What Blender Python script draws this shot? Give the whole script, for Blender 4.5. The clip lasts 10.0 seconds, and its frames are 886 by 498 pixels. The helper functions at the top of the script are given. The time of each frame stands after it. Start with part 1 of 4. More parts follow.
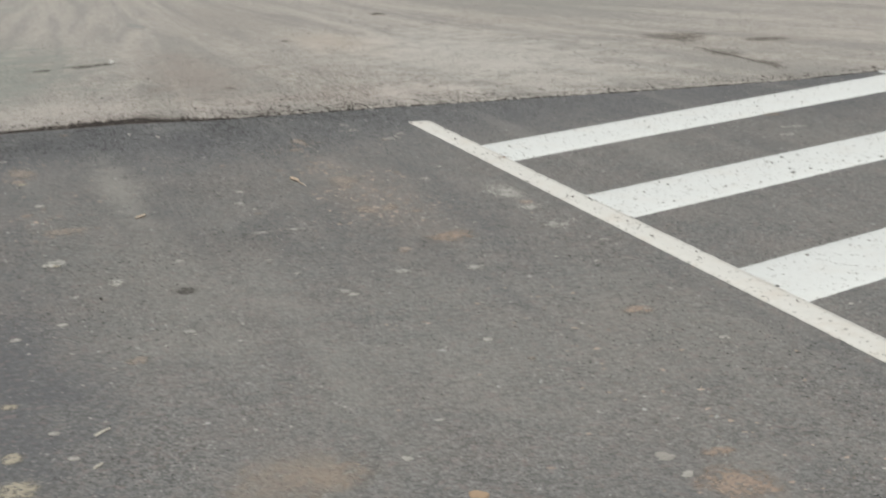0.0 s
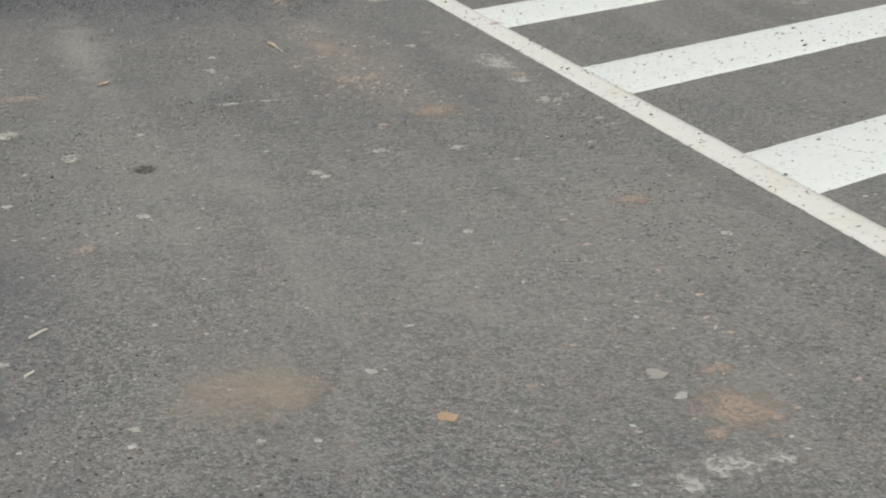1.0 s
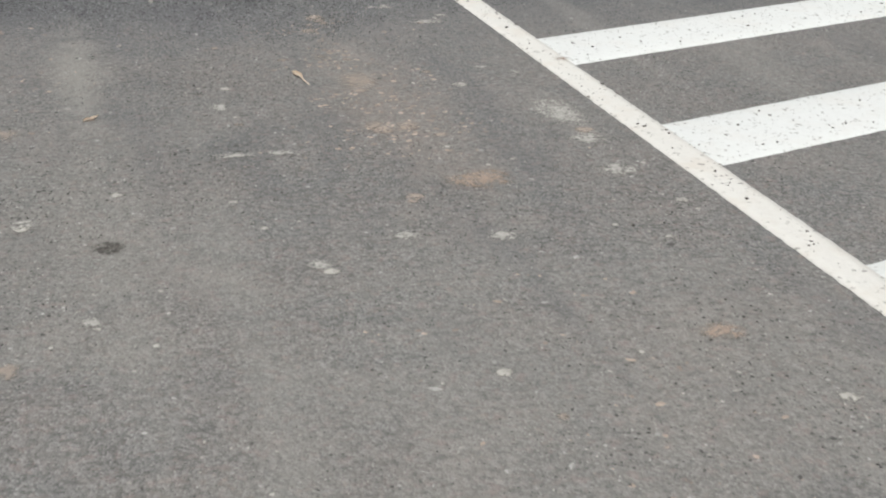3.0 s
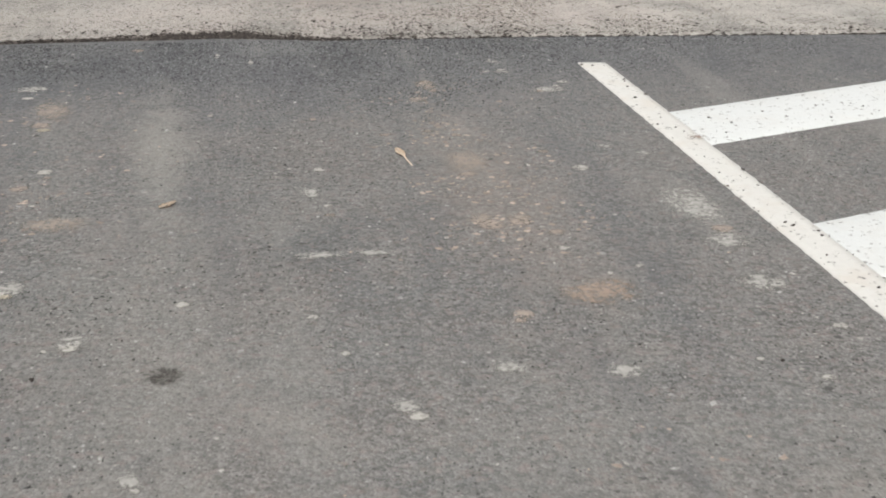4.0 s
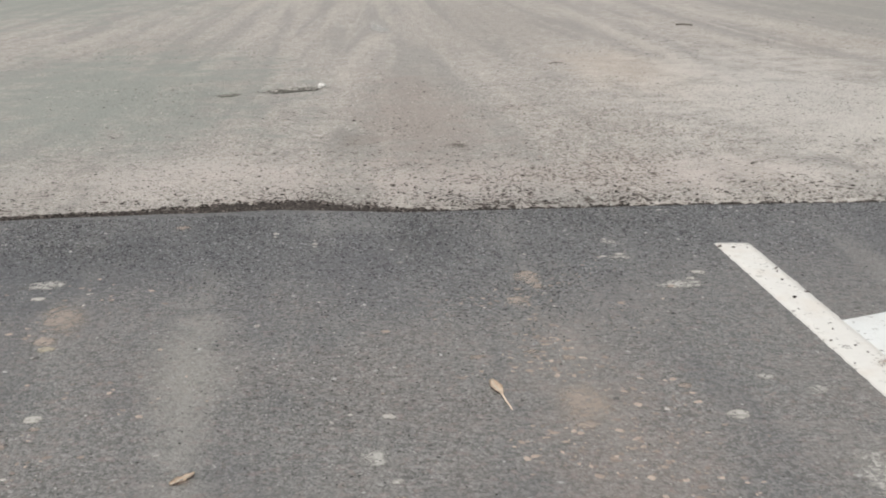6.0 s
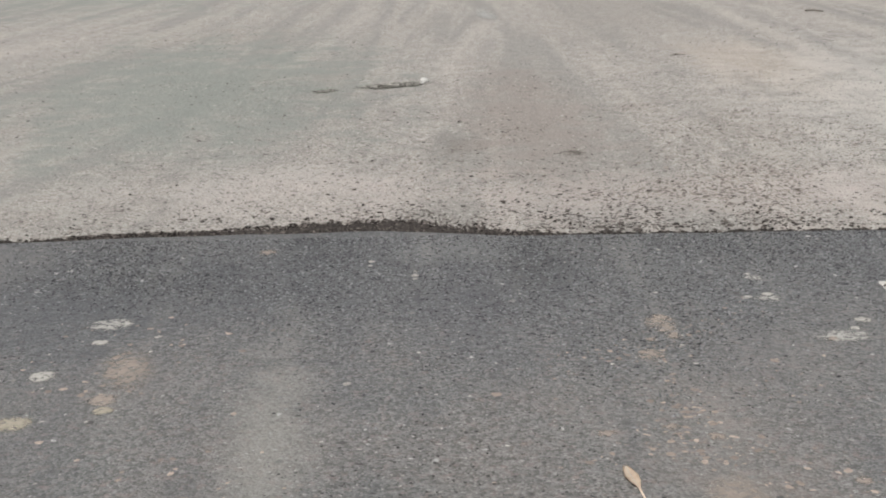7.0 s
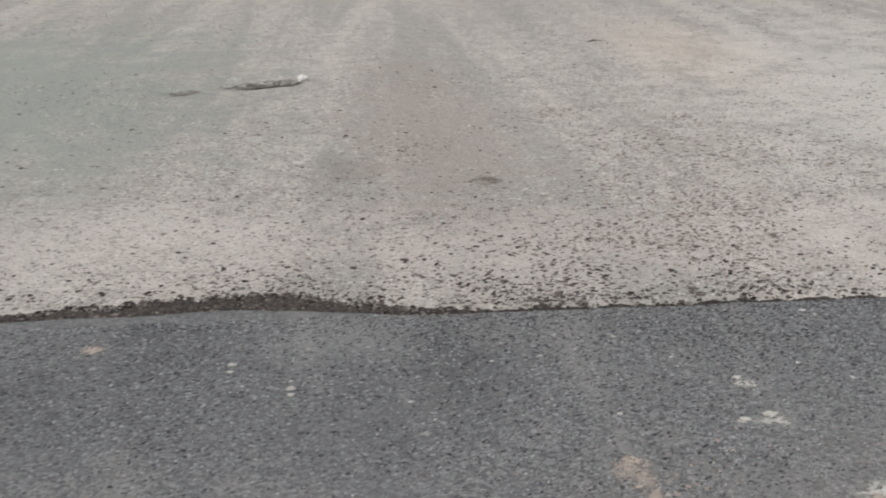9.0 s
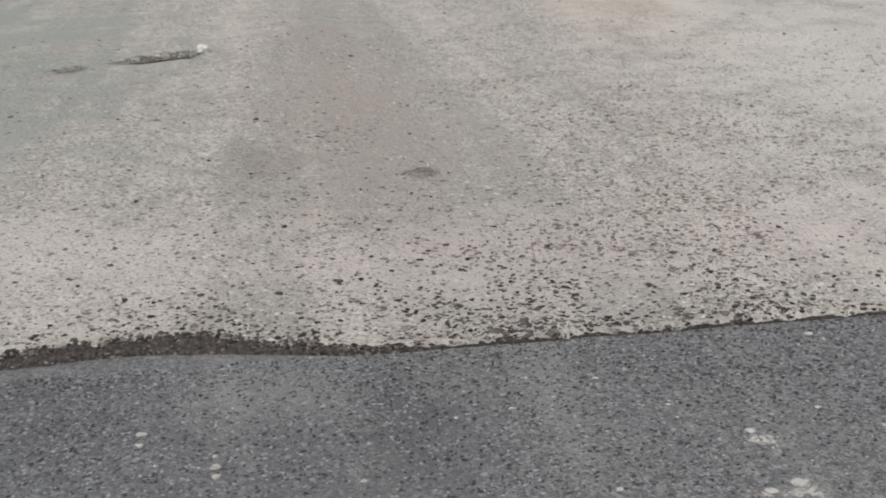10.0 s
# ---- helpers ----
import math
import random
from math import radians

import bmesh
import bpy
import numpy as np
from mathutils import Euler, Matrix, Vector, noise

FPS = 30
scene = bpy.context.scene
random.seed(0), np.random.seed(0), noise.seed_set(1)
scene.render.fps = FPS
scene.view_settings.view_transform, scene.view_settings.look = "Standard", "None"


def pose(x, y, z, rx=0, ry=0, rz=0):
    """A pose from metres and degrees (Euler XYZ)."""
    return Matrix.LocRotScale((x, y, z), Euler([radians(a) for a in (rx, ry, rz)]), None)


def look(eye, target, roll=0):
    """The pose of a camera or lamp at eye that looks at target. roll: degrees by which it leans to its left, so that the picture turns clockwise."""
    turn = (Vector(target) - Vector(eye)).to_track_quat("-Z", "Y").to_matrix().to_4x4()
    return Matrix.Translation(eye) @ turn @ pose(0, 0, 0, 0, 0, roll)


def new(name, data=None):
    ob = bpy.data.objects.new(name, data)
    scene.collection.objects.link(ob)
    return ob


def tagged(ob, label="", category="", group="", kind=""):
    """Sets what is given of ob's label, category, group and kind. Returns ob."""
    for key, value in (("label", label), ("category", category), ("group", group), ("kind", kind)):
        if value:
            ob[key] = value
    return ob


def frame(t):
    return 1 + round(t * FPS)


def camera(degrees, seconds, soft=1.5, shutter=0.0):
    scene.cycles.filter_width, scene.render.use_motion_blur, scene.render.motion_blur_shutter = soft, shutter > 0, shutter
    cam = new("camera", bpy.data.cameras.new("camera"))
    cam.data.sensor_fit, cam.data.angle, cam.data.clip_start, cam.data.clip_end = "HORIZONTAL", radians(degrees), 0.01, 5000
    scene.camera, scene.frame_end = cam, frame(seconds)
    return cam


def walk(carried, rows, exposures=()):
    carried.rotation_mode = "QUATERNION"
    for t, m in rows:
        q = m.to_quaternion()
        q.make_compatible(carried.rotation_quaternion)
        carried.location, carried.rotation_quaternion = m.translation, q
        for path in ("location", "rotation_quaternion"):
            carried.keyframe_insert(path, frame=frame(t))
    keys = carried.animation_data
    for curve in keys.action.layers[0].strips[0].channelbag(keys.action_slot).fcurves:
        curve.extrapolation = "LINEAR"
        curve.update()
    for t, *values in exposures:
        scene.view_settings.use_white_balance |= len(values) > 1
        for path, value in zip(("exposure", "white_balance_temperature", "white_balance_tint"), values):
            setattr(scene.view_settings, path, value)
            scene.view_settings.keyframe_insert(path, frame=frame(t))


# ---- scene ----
cam = camera(34.0, 10.0, 1.9, 0.3)
PATH = [
    (0, (-2.310, -7.862, 1.346), (-1.725, -6.015, 0.850), -2.01),
    (0.5, (-2.201, -7.679, 1.326), (-1.565, -5.881, 0.725), -1.42),
    (1, (-2.130, -7.513, 1.320), (-1.568, -5.720, 0.635), -1.24),
    (1.5, (-2.053, -7.270, 1.312), (-1.518, -5.483, 0.591), -1.25),
    (2, (-1.910, -7.026, 1.303), (-1.419, -5.228, 0.579), 0.39),
    (2.2, (-1.854, -6.907, 1.304), (-1.371, -5.109, 0.574), 0.55),
    (3.3, (-1.716, -6.414, 1.307), (-1.253, -4.588, 0.636), 0.94),
    (3.5, (-1.667, -6.282, 1.310), (-1.264, -4.434, 0.659), 0.69),
    (4, (-1.585, -5.978, 1.315), (-1.274, -4.117, 0.652), 0.16),
    (4.5, (-1.545, -5.710, 1.327), (-1.215, -3.836, 0.711), -0.12),
    (5, (-1.432, -5.377, 1.302), (-1.177, -3.457, 0.803), -0.72),
    (5.2, (-1.424, -5.264, 1.320), (-1.209, -3.340, 0.819), -1.14),
    (6.3, (-1.427, -4.584, 1.311), (-1.261, -2.660, 0.791), -0.84),
    (6.5, (-1.408, -4.449, 1.326), (-1.324, -2.516, 0.820), -1.76),
    (7, (-1.413, -4.120, 1.320), (-1.363, -2.197, 0.774), -1.51),
    (7.5, (-1.409, -3.830, 1.329), (-1.283, -1.921, 0.748), -2.43),
    (8, (-1.371, -3.490, 1.344), (-1.287, -1.567, 0.798), -2.51),
    (8.5, (-1.373, -3.196, 1.327), (-1.299, -1.281, 0.758), -2.58),
    (9, (-1.361, -2.875, 1.317), (-1.159, -0.981, 0.708), -1.34),
    (9.5, (-1.342, -2.569, 1.322), (-1.090, -0.688, 0.692), -0.86),
    (10, (-1.387, -2.233, 1.323), (-1.053, -0.388, 0.629), -1.76),
]
walk(cam, [(t, look(eye, target, roll)) for t, eye, target, roll in PATH],
     exposures=[(0.0, -0.14, 6620, 5), (0.6, -0.17, 6620, 4), (1.2, -0.02, 6570, 4), (2.2, 0.11, 6530, 6), (3.5, 0.10, 6590, 7), (4.5, 0.11, 6640, 8),
                (5.2, 0.09, 6620, 8), (6.5, 0.04, 6580, 8), (8.0, 0.0, 6500, 8), (10.0, -0.02, 6440, 8)])

# ---- world and light: a bright overcast sky ----
world = bpy.data.worlds.new("overcast_sky")
scene.world = world
world.use_nodes = True
wn, wl = world.node_tree.nodes, world.node_tree.links
sky = wn.new("ShaderNodeTexSky")
sky.sky_type, sky.sun_disc = "NISHITA", False
sky.sun_elevation, sky.sun_rotation = radians(58), radians(205)
sky.dust_density, sky.air_density = 4.0, 1.0
grey = wn.new("ShaderNodeHueSaturation")
grey.inputs["Saturation"].default_value = 0.16
wl.new(sky.outputs[0], grey.inputs["Color"])
wl.new(grey.outputs[0], wn["Background"].inputs["Color"])
wn["Background"].inputs["Strength"].default_value = 0.15

sun = new("sun", bpy.data.lights.new("sun", "SUN"))
sun.data.energy, sun.data.angle, sun.data.color = 1.4, radians(24), (1.0, 0.965, 0.92)
sun.matrix_world = look((-2.5, -5.4, 9.5), (0, 0, 0))


# ---- numeric helpers ----
TABLE = np.random.RandomState(7).rand(64, 64)


def vnoise(x, y, size, shift=0):
    """Smooth value noise from -1 to 1, with features of that size in metres."""
    u, v = x / size + shift * 7.31, y / size + shift * 3.77
    i, j = np.floor(u).astype(int), np.floor(v).astype(int)
    fu, fv = u - i, v - j
    fu, fv = fu * fu * (3 - 2 * fu), fv * fv * (3 - 2 * fv)
    a, b = TABLE[i % 64, j % 64], TABLE[(i + 1) % 64, j % 64]
    c, d = TABLE[i % 64, (j + 1) % 64], TABLE[(i + 1) % 64, (j + 1) % 64]
    return 2 * ((a * (1 - fu) + b * fu) * (1 - fv) + (c * (1 - fu) + d * fu) * fv) - 1


def ramp(v, a, b):
    s = np.clip((v - a) / (b - a), 0, 1)
    return s * s * (3 - 2 * s)


SKEW = 0.057  # the broken edge runs obliquely to the bay line


def edge_y(x):
    """Where the new asphalt ends."""
    base = np.interp(x, [-20, -6.30, -2.81, -2.40, -1.83, -1.53, -1.34, -1.10, -0.74, -0.10, 0.28, 1.18, 1.95, 2.79, 3.54, 5.31, 20],
                     [1.75, 0.967, 0.795, 0.823, 0.803, 0.802, 0.759, 0.675, 0.651, 0.617, 0.580, 0.478, 0.385, 0.365, 0.455, 0.40, -0.42])
    return base + 0.007 * vnoise(x, 0 * x, 0.16, 1) + 0.004 * vnoise(x, 0 * x, 0.045, 2)


def lip_y(x):
    """Where the pale old surface begins behind it."""
    gap = np.interp(x, [-6, -2.6, -2.2, -1.85, -1.6, -1.38, -1.22, -1.08, -0.97, 6],
                    [0.008, 0.009, 0.016, 0.034, 0.050, 0.054, 0.044, 0.022, 0.010, 0.008])
    return edge_y(x) + gap * (1 + 0.3 * vnoise(x, 0 * x, 0.07, 3)) + 0.006 * vnoise(x, 0 * x, 0.03, 4)


def old_top(x, y):
    """Height of the pale old surface."""
    v = y + SKEW * x
    near = np.exp(-np.maximum(np.hypot(x - 0.5, y - 3) - 5, 0) / 6)
    h = 0.012 + 0.010 * np.exp(-((x + 1.5) / 0.4) ** 2) * np.exp(-((y - 0.942) / 0.4) ** 2)
    h = h + near * (0.006 * vnoise(x, y, 0.7, 5) + 0.003 * vnoise(x, y, 0.16, 6) + 0.0024 * vnoise(x, y, 0.05, 7) + 0.0016 * vnoise(x, y, 0.024, 9))
    h = h - 0.012 * near * np.exp(-((x + 0.75 - 0.08 * y) / 0.22) ** 2) * ramp(v, 0.9, 2.0)
    h = h - 0.010 * near * np.exp(-((x + 2.3 + 0.25 * y) / 0.3) ** 2) * ramp(v, 1.0, 2.5)
    # the groove behind the long dark hollow, and the washed-out step at the far side
    h = h - 0.030 * np.exp(-((x + 1.44) / 0.14) ** 4) * np.exp(-((y - 3.804 - 0.108 * (x + 1.439)) / 0.04) ** 2)
    h = h - 0.014 * np.exp(-((x + 1.84) / 0.07) ** 4) * np.exp(-((y - 3.713) / 0.035) ** 2)
    side = x - (2.978 + 0.091 * (y - 0.850) + 0.05 * vnoise(x, y, 0.4, 8))
    h = h - 0.035 * np.exp(-(side / 0.16) ** 2) * ramp(side, -0.12, 0.0) * ramp(y, 0.54, 1.05) * (1 - ramp(y, 2.46, 3.46))
    return h


def ground_z(x, y):
    e, l = edge_y(x), lip_y(x)
    up = ramp(y, e - 0.012, l + 0.012)
    low = np.where(y < e - 0.03, -0.05, -0.012)
    return low * (1 - up) + old_top(x, y) * up


def sheet(name, xs, z, ys):
    """A grid mesh over the lines xs, with one row of y per column when ys is two-dimensional."""
    nx, ny = len(xs), ys.shape[1]
    gx = np.repeat(xs[:, None], ny, 1)
    co = np.stack([gx, ys, z(gx, ys)], -1).reshape(-1, 3)
    i = (np.arange(nx - 1)[:, None] * ny + np.arange(ny - 1)).ravel()
    faces = np.stack([i, i + ny, i + ny + 1, i + 1], 1)
    me = bpy.data.meshes.new(name)
    me.from_pydata(co.tolist(), [], faces.tolist())
    me.polygons.foreach_set("use_smooth", np.ones(len(faces), bool))
    return me


def link(name, me, material, parent=None, label=""):
    ob = new(name, me)
    if material and not me.materials:
        me.materials.append(material)
    if parent:
        ob.parent = parent
    if label:
        ob["label"] = label
    return ob


def part(name, bm, material, parent, label=""):
    me = bpy.data.meshes.new(name)
    bm.to_mesh(me)
    bm.free()
    return link(name, me, material, parent, label)


# ---- materials ----
class Mat:
    """A node material under construction."""

    def __init__(self, name, rough=0.85, spec=0.3):
        self.m = bpy.data.materials.new(name)
        self.m.use_nodes = True
        self.n, self.l = self.m.node_tree.nodes, self.m.node_tree.links
        self.bsdf = self.n["Principled BSDF"]
        self.bsdf.inputs["Roughness"].default_value = rough
        self.bsdf.inputs["Specular IOR Level"].default_value = spec
        self.co = self.n.new("ShaderNodeTexCoord").outputs["Object"]
        sep = self.n.new("ShaderNodeSeparateXYZ")
        self.l.new(self.co, sep.inputs[0])
        self.x, self.y = sep.outputs["X"], sep.outputs["Y"]

    def put(self, socket, v):
        if hasattr(v, "is_output"):
            self.l.new(v, socket)
        else:
            socket.default_value = v

    def math(self, op, a, b=0.0, c=0.0):
        n = self.n.new("ShaderNodeMath")
        n.operation = op
        for s, v in zip(n.inputs, (a, b, c)):
            self.put(s, v)
        return n.outputs[0]

    def scaled(self, sx, sy, sz=1.0, co=None):
        n = self.n.new("ShaderNodeMapping")
        n.inputs["Scale"].default_value = (sx, sy, sz)
        self.l.new(co or self.co, n.inputs[0])
        return n.outputs[0]

    def noise(self, scale, detail=3.0, rough=0.55, co=None, warp=0.0):
        n = self.n.new("ShaderNodeTexNoise")
        n.inputs["Scale"].default_value, n.inputs["Detail"].default_value = scale, detail
        n.inputs["Roughness"].default_value, n.inputs["Distortion"].default_value = rough, warp
        self.l.new(co or self.co, n.inputs["Vector"])
        return n.outputs[0]

    def cells(self, scale, feature="F1", co=None):
        n = self.n.new("ShaderNodeTexVoronoi")
        n.feature = feature
        n.inputs["Scale"].default_value = scale
        self.l.new(co or self.co, n.inputs["Vector"])
        return n

    def span(self, v, a, b, lo=0.0, hi=1.0):
        n = self.n.new("ShaderNodeMapRange")
        n.interpolation_type = "SMOOTHSTEP"
        for s, w in zip(n.inputs, (v, a, b, lo, hi)):
            self.put(s, w)
        return n.outputs[0]

    def mix(self, f, a, b, how="MIX"):
        n = self.n.new("ShaderNodeMix")
        n.data_type, n.blend_type = "RGBA", how
        self.put(n.inputs[0], f)
        for s, v in zip((n.inputs[6], n.inputs[7]), (a, b)):
            self.put(s, v if hasattr(v, "is_output") else (*v, 1.0))
        return n.outputs[2]

    def blot(self, x, y, sx, sy, wob):
        """A soft stain round (x, y) with a ragged outline."""
        dx = self.math("DIVIDE", self.math("SUBTRACT", self.x, x), sx)
        dy = self.math("DIVIDE", self.math("SUBTRACT", self.y, y), sy)
        r = self.math("SQRT", self.math("ADD", self.math("MULTIPLY", dx, dx), self.math("MULTIPLY", dy, dy)))
        r = self.math("ADD", r, self.math("MULTIPLY", self.math("SUBTRACT", wob, 0.5), 3.2))
        return self.span(r, 1.3, 0.2)

    def bump(self, h, dist, strength=1.0):
        n = self.n.new("ShaderNodeBump")
        n.inputs["Strength"].default_value, n.inputs["Distance"].default_value = strength, dist
        self.l.new(h, n.inputs["Height"])
        self.l.new(n.outputs[0], self.bsdf.inputs["Normal"])

    def color(self, c):
        self.put(self.bsdf.inputs["Base Color"], c if hasattr(c, "is_output") else (*c, 1.0))
        return self.m


def asphalt_material():
    m = Mat("asphalt", 0.88, 0.25)
    grain, fine = m.cells(88), m.cells(190)
    tone = m.n.new("ShaderNodeSeparateColor")
    m.l.new(grain.outputs["Color"], tone.inputs[0])
    tone2 = m.n.new("ShaderNodeSeparateColor")
    m.l.new(fine.outputs["Color"], tone2.inputs[0])
    wob, wide, mid = m.noise(4.5, 9, 0.72), m.noise(0.8, 4, 0.6), m.noise(10, 6, 0.7)
    fleck, broad = m.noise(60, 4, 0.7), m.noise(2.2, 5, 0.65)
    # how clean the surface is: bare beside the broken edge, dusty elsewhere
    along = m.math("ADD", m.y, m.math("MULTIPLY", m.x, SKEW))
    rim = m.math("ADD", along, m.math("MULTIPLY", m.math("SUBTRACT", wob, 0.5), 1.6))
    clean = m.span(rim, -1.3, 0.2)
    c = m.mix(m.span(tone.outputs[0], 0.0, 1.0), (0.070, 0.069, 0.069), (0.25, 0.248, 0.245))
    c = m.mix(m.span(tone2.outputs[1], 0.62, 1.0, 0, 0.85), c, (0.37, 0.365, 0.36))
    c = m.mix(m.span(tone2.outputs[2], 0.60, 1.0, 0, 0.85), c, (0.04, 0.04, 0.041))
    c = m.mix(m.span(fleck, 0.56, 0.64, 0, 0.55), c, (0.28, 0.275, 0.268))
    c = m.mix(m.span(fleck, 0.44, 0.36, 0, 0.75), c, (0.05, 0.05, 0.051))
    # dust rubbed into the surface, with a warm and a cool cast over broad areas
    dust = m.mix(m.span(broad, 0.35, 0.65), (0.176, 0.178, 0.174), (0.222, 0.205, 0.192))
    dust = m.mix(m.span(mid, 0.52, 0.72, 0, 0.45), dust, (0.262, 0.244, 0.228))
    dust = m.mix(m.span(mid, 0.47, 0.30, 0, 0.45), dust, (0.125, 0.123, 0.122))
    c = m.mix(m.span(clean, 0.0, 1.0, 0.42, 0.15), c, dust)
    c = m.mix(m.math("MULTIPLY", m.span(tone.outputs[1], 0.72, 1.0), m.span(mid, 0.45, 0.7, 0.04, 0.5)), c, (0.30, 0.228, 0.20))
    c = m.mix(m.span(wide, 0.42, 0.68, 0, 0.35), c, (0.225, 0.214, 0.202))
    c = m.mix(m.span(wob, 0.54, 0.7, 0, 0.26), c, (0.10, 0.10, 0.102))
    drag = m.noise(2.6, 6, 0.66, m.scaled(1.0, 0.42), 0.6)
    c = m.mix(m.span(drag, 0.54, 0.66, 0, 0.34), c, (0.108, 0.112, 0.118))
    c = m.mix(m.span(drag, 0.46, 0.34, 0, 0.34), c, (0.262, 0.243, 0.230))
    # cleaner, bluish strip beside the broken edge, bare strip beside the bay and the dusty wheel tracks
    c = m.mix(m.math("MULTIPLY", clean, 0.40), c, (0.084, 0.089, 0.102))
    c = m.mix(m.math("MULTIPLY", m.blot(-2.407, -3.867, 0.377, 1.368, wob), 0.75), c, (0.112, 0.114, 0.124))
    c = m.mix(m.math("MULTIPLY", m.blot(-1.731, 0.249, 0.809, 0.548, wob), 0.35), c, (0.07, 0.073, 0.083))
    c = m.mix(m.math("MULTIPLY", m.blot(-2.446, 0.012, 0.517, 0.554, wob), 0.6), c, (0.10, 0.103, 0.112))
    c = m.mix(m.math("MULTIPLY", m.blot(-1.021, 0.285, 0.099, 0.390, wob), 0.6), c, (0.085, 0.085, 0.088))
    c = m.mix(m.math("MULTIPLY", m.blot(-1.280, 0.517, 0.199, 0.141, wob), 0.35), c, (0.235, 0.232, 0.225))
    c = m.mix(m.math("MULTIPLY", m.blot(-1.745, -1.237, 0.102, 0.831, wob), 0.42), c, (0.29, 0.28, 0.262))
    c = m.mix(m.math("MULTIPLY", m.blot(-1.819, -2.908, 0.359, 1.010, wob), 0.3), c, (0.28, 0.27, 0.25))
    c = m.mix(m.math("MULTIPLY", m.blot(-0.717, -1.875, 0.218, 0.987, wob), 0.3), c, (0.28, 0.235, 0.21))
    c = m.mix(m.math("MULTIPLY", m.blot(-0.699, -4.030, 0.898, 1.003, wob), 0.35), c, (0.28, 0.268, 0.25))
    blotch, tint = m.noise(42, 4, 0.62), m.noise(26, 4, 0.65)
    c = m.mix(m.span(blotch, 0.47, 0.36, 0, 0.42), c, (0.088, 0.087, 0.088))
    c = m.mix(m.span(blotch, 0.56, 0.67, 0, 0.34), c, (0.30, 0.292, 0.282))
    c = m.mix(m.math("MULTIPLY", m.span(tint, 0.54, 0.66, 0, 0.36), m.span(clean, 0.0, 1.0, 1.0, 0.3)), c, (0.262, 0.206, 0.196))
    lanes = m.noise(3.4, 5, 0.62, m.scaled(1.0, 0.10), 0.25)
    c = m.mix(m.span(lanes, 0.53, 0.68, 0, 0.30), c, (0.272, 0.262, 0.248))
    c = m.mix(m.span(lanes, 0.47, 0.33, 0, 0.26), c, (0.098, 0.101, 0.112))
    c = m.mix(m.math("MULTIPLY", m.blot(-1.76, -0.95, 0.13, 0.75, wob), 0.28), c, (0.30, 0.288, 0.268))
    c = m.mix(m.math("MULTIPLY", m.blot(-1.22, -0.15, 0.22, 0.55, wob), 0.34), c, (0.10, 0.10, 0.112))
    h = m.math("ADD", m.math("MULTIPLY", grain.outputs["Distance"], -0.6), m.math("MULTIPLY", fine.outputs["Distance"], -0.35))
    m.bump(m.math("ADD", h, m.math("MULTIPLY", mid, 0.4)), 0.007, 0.8)
    return m.color(c)


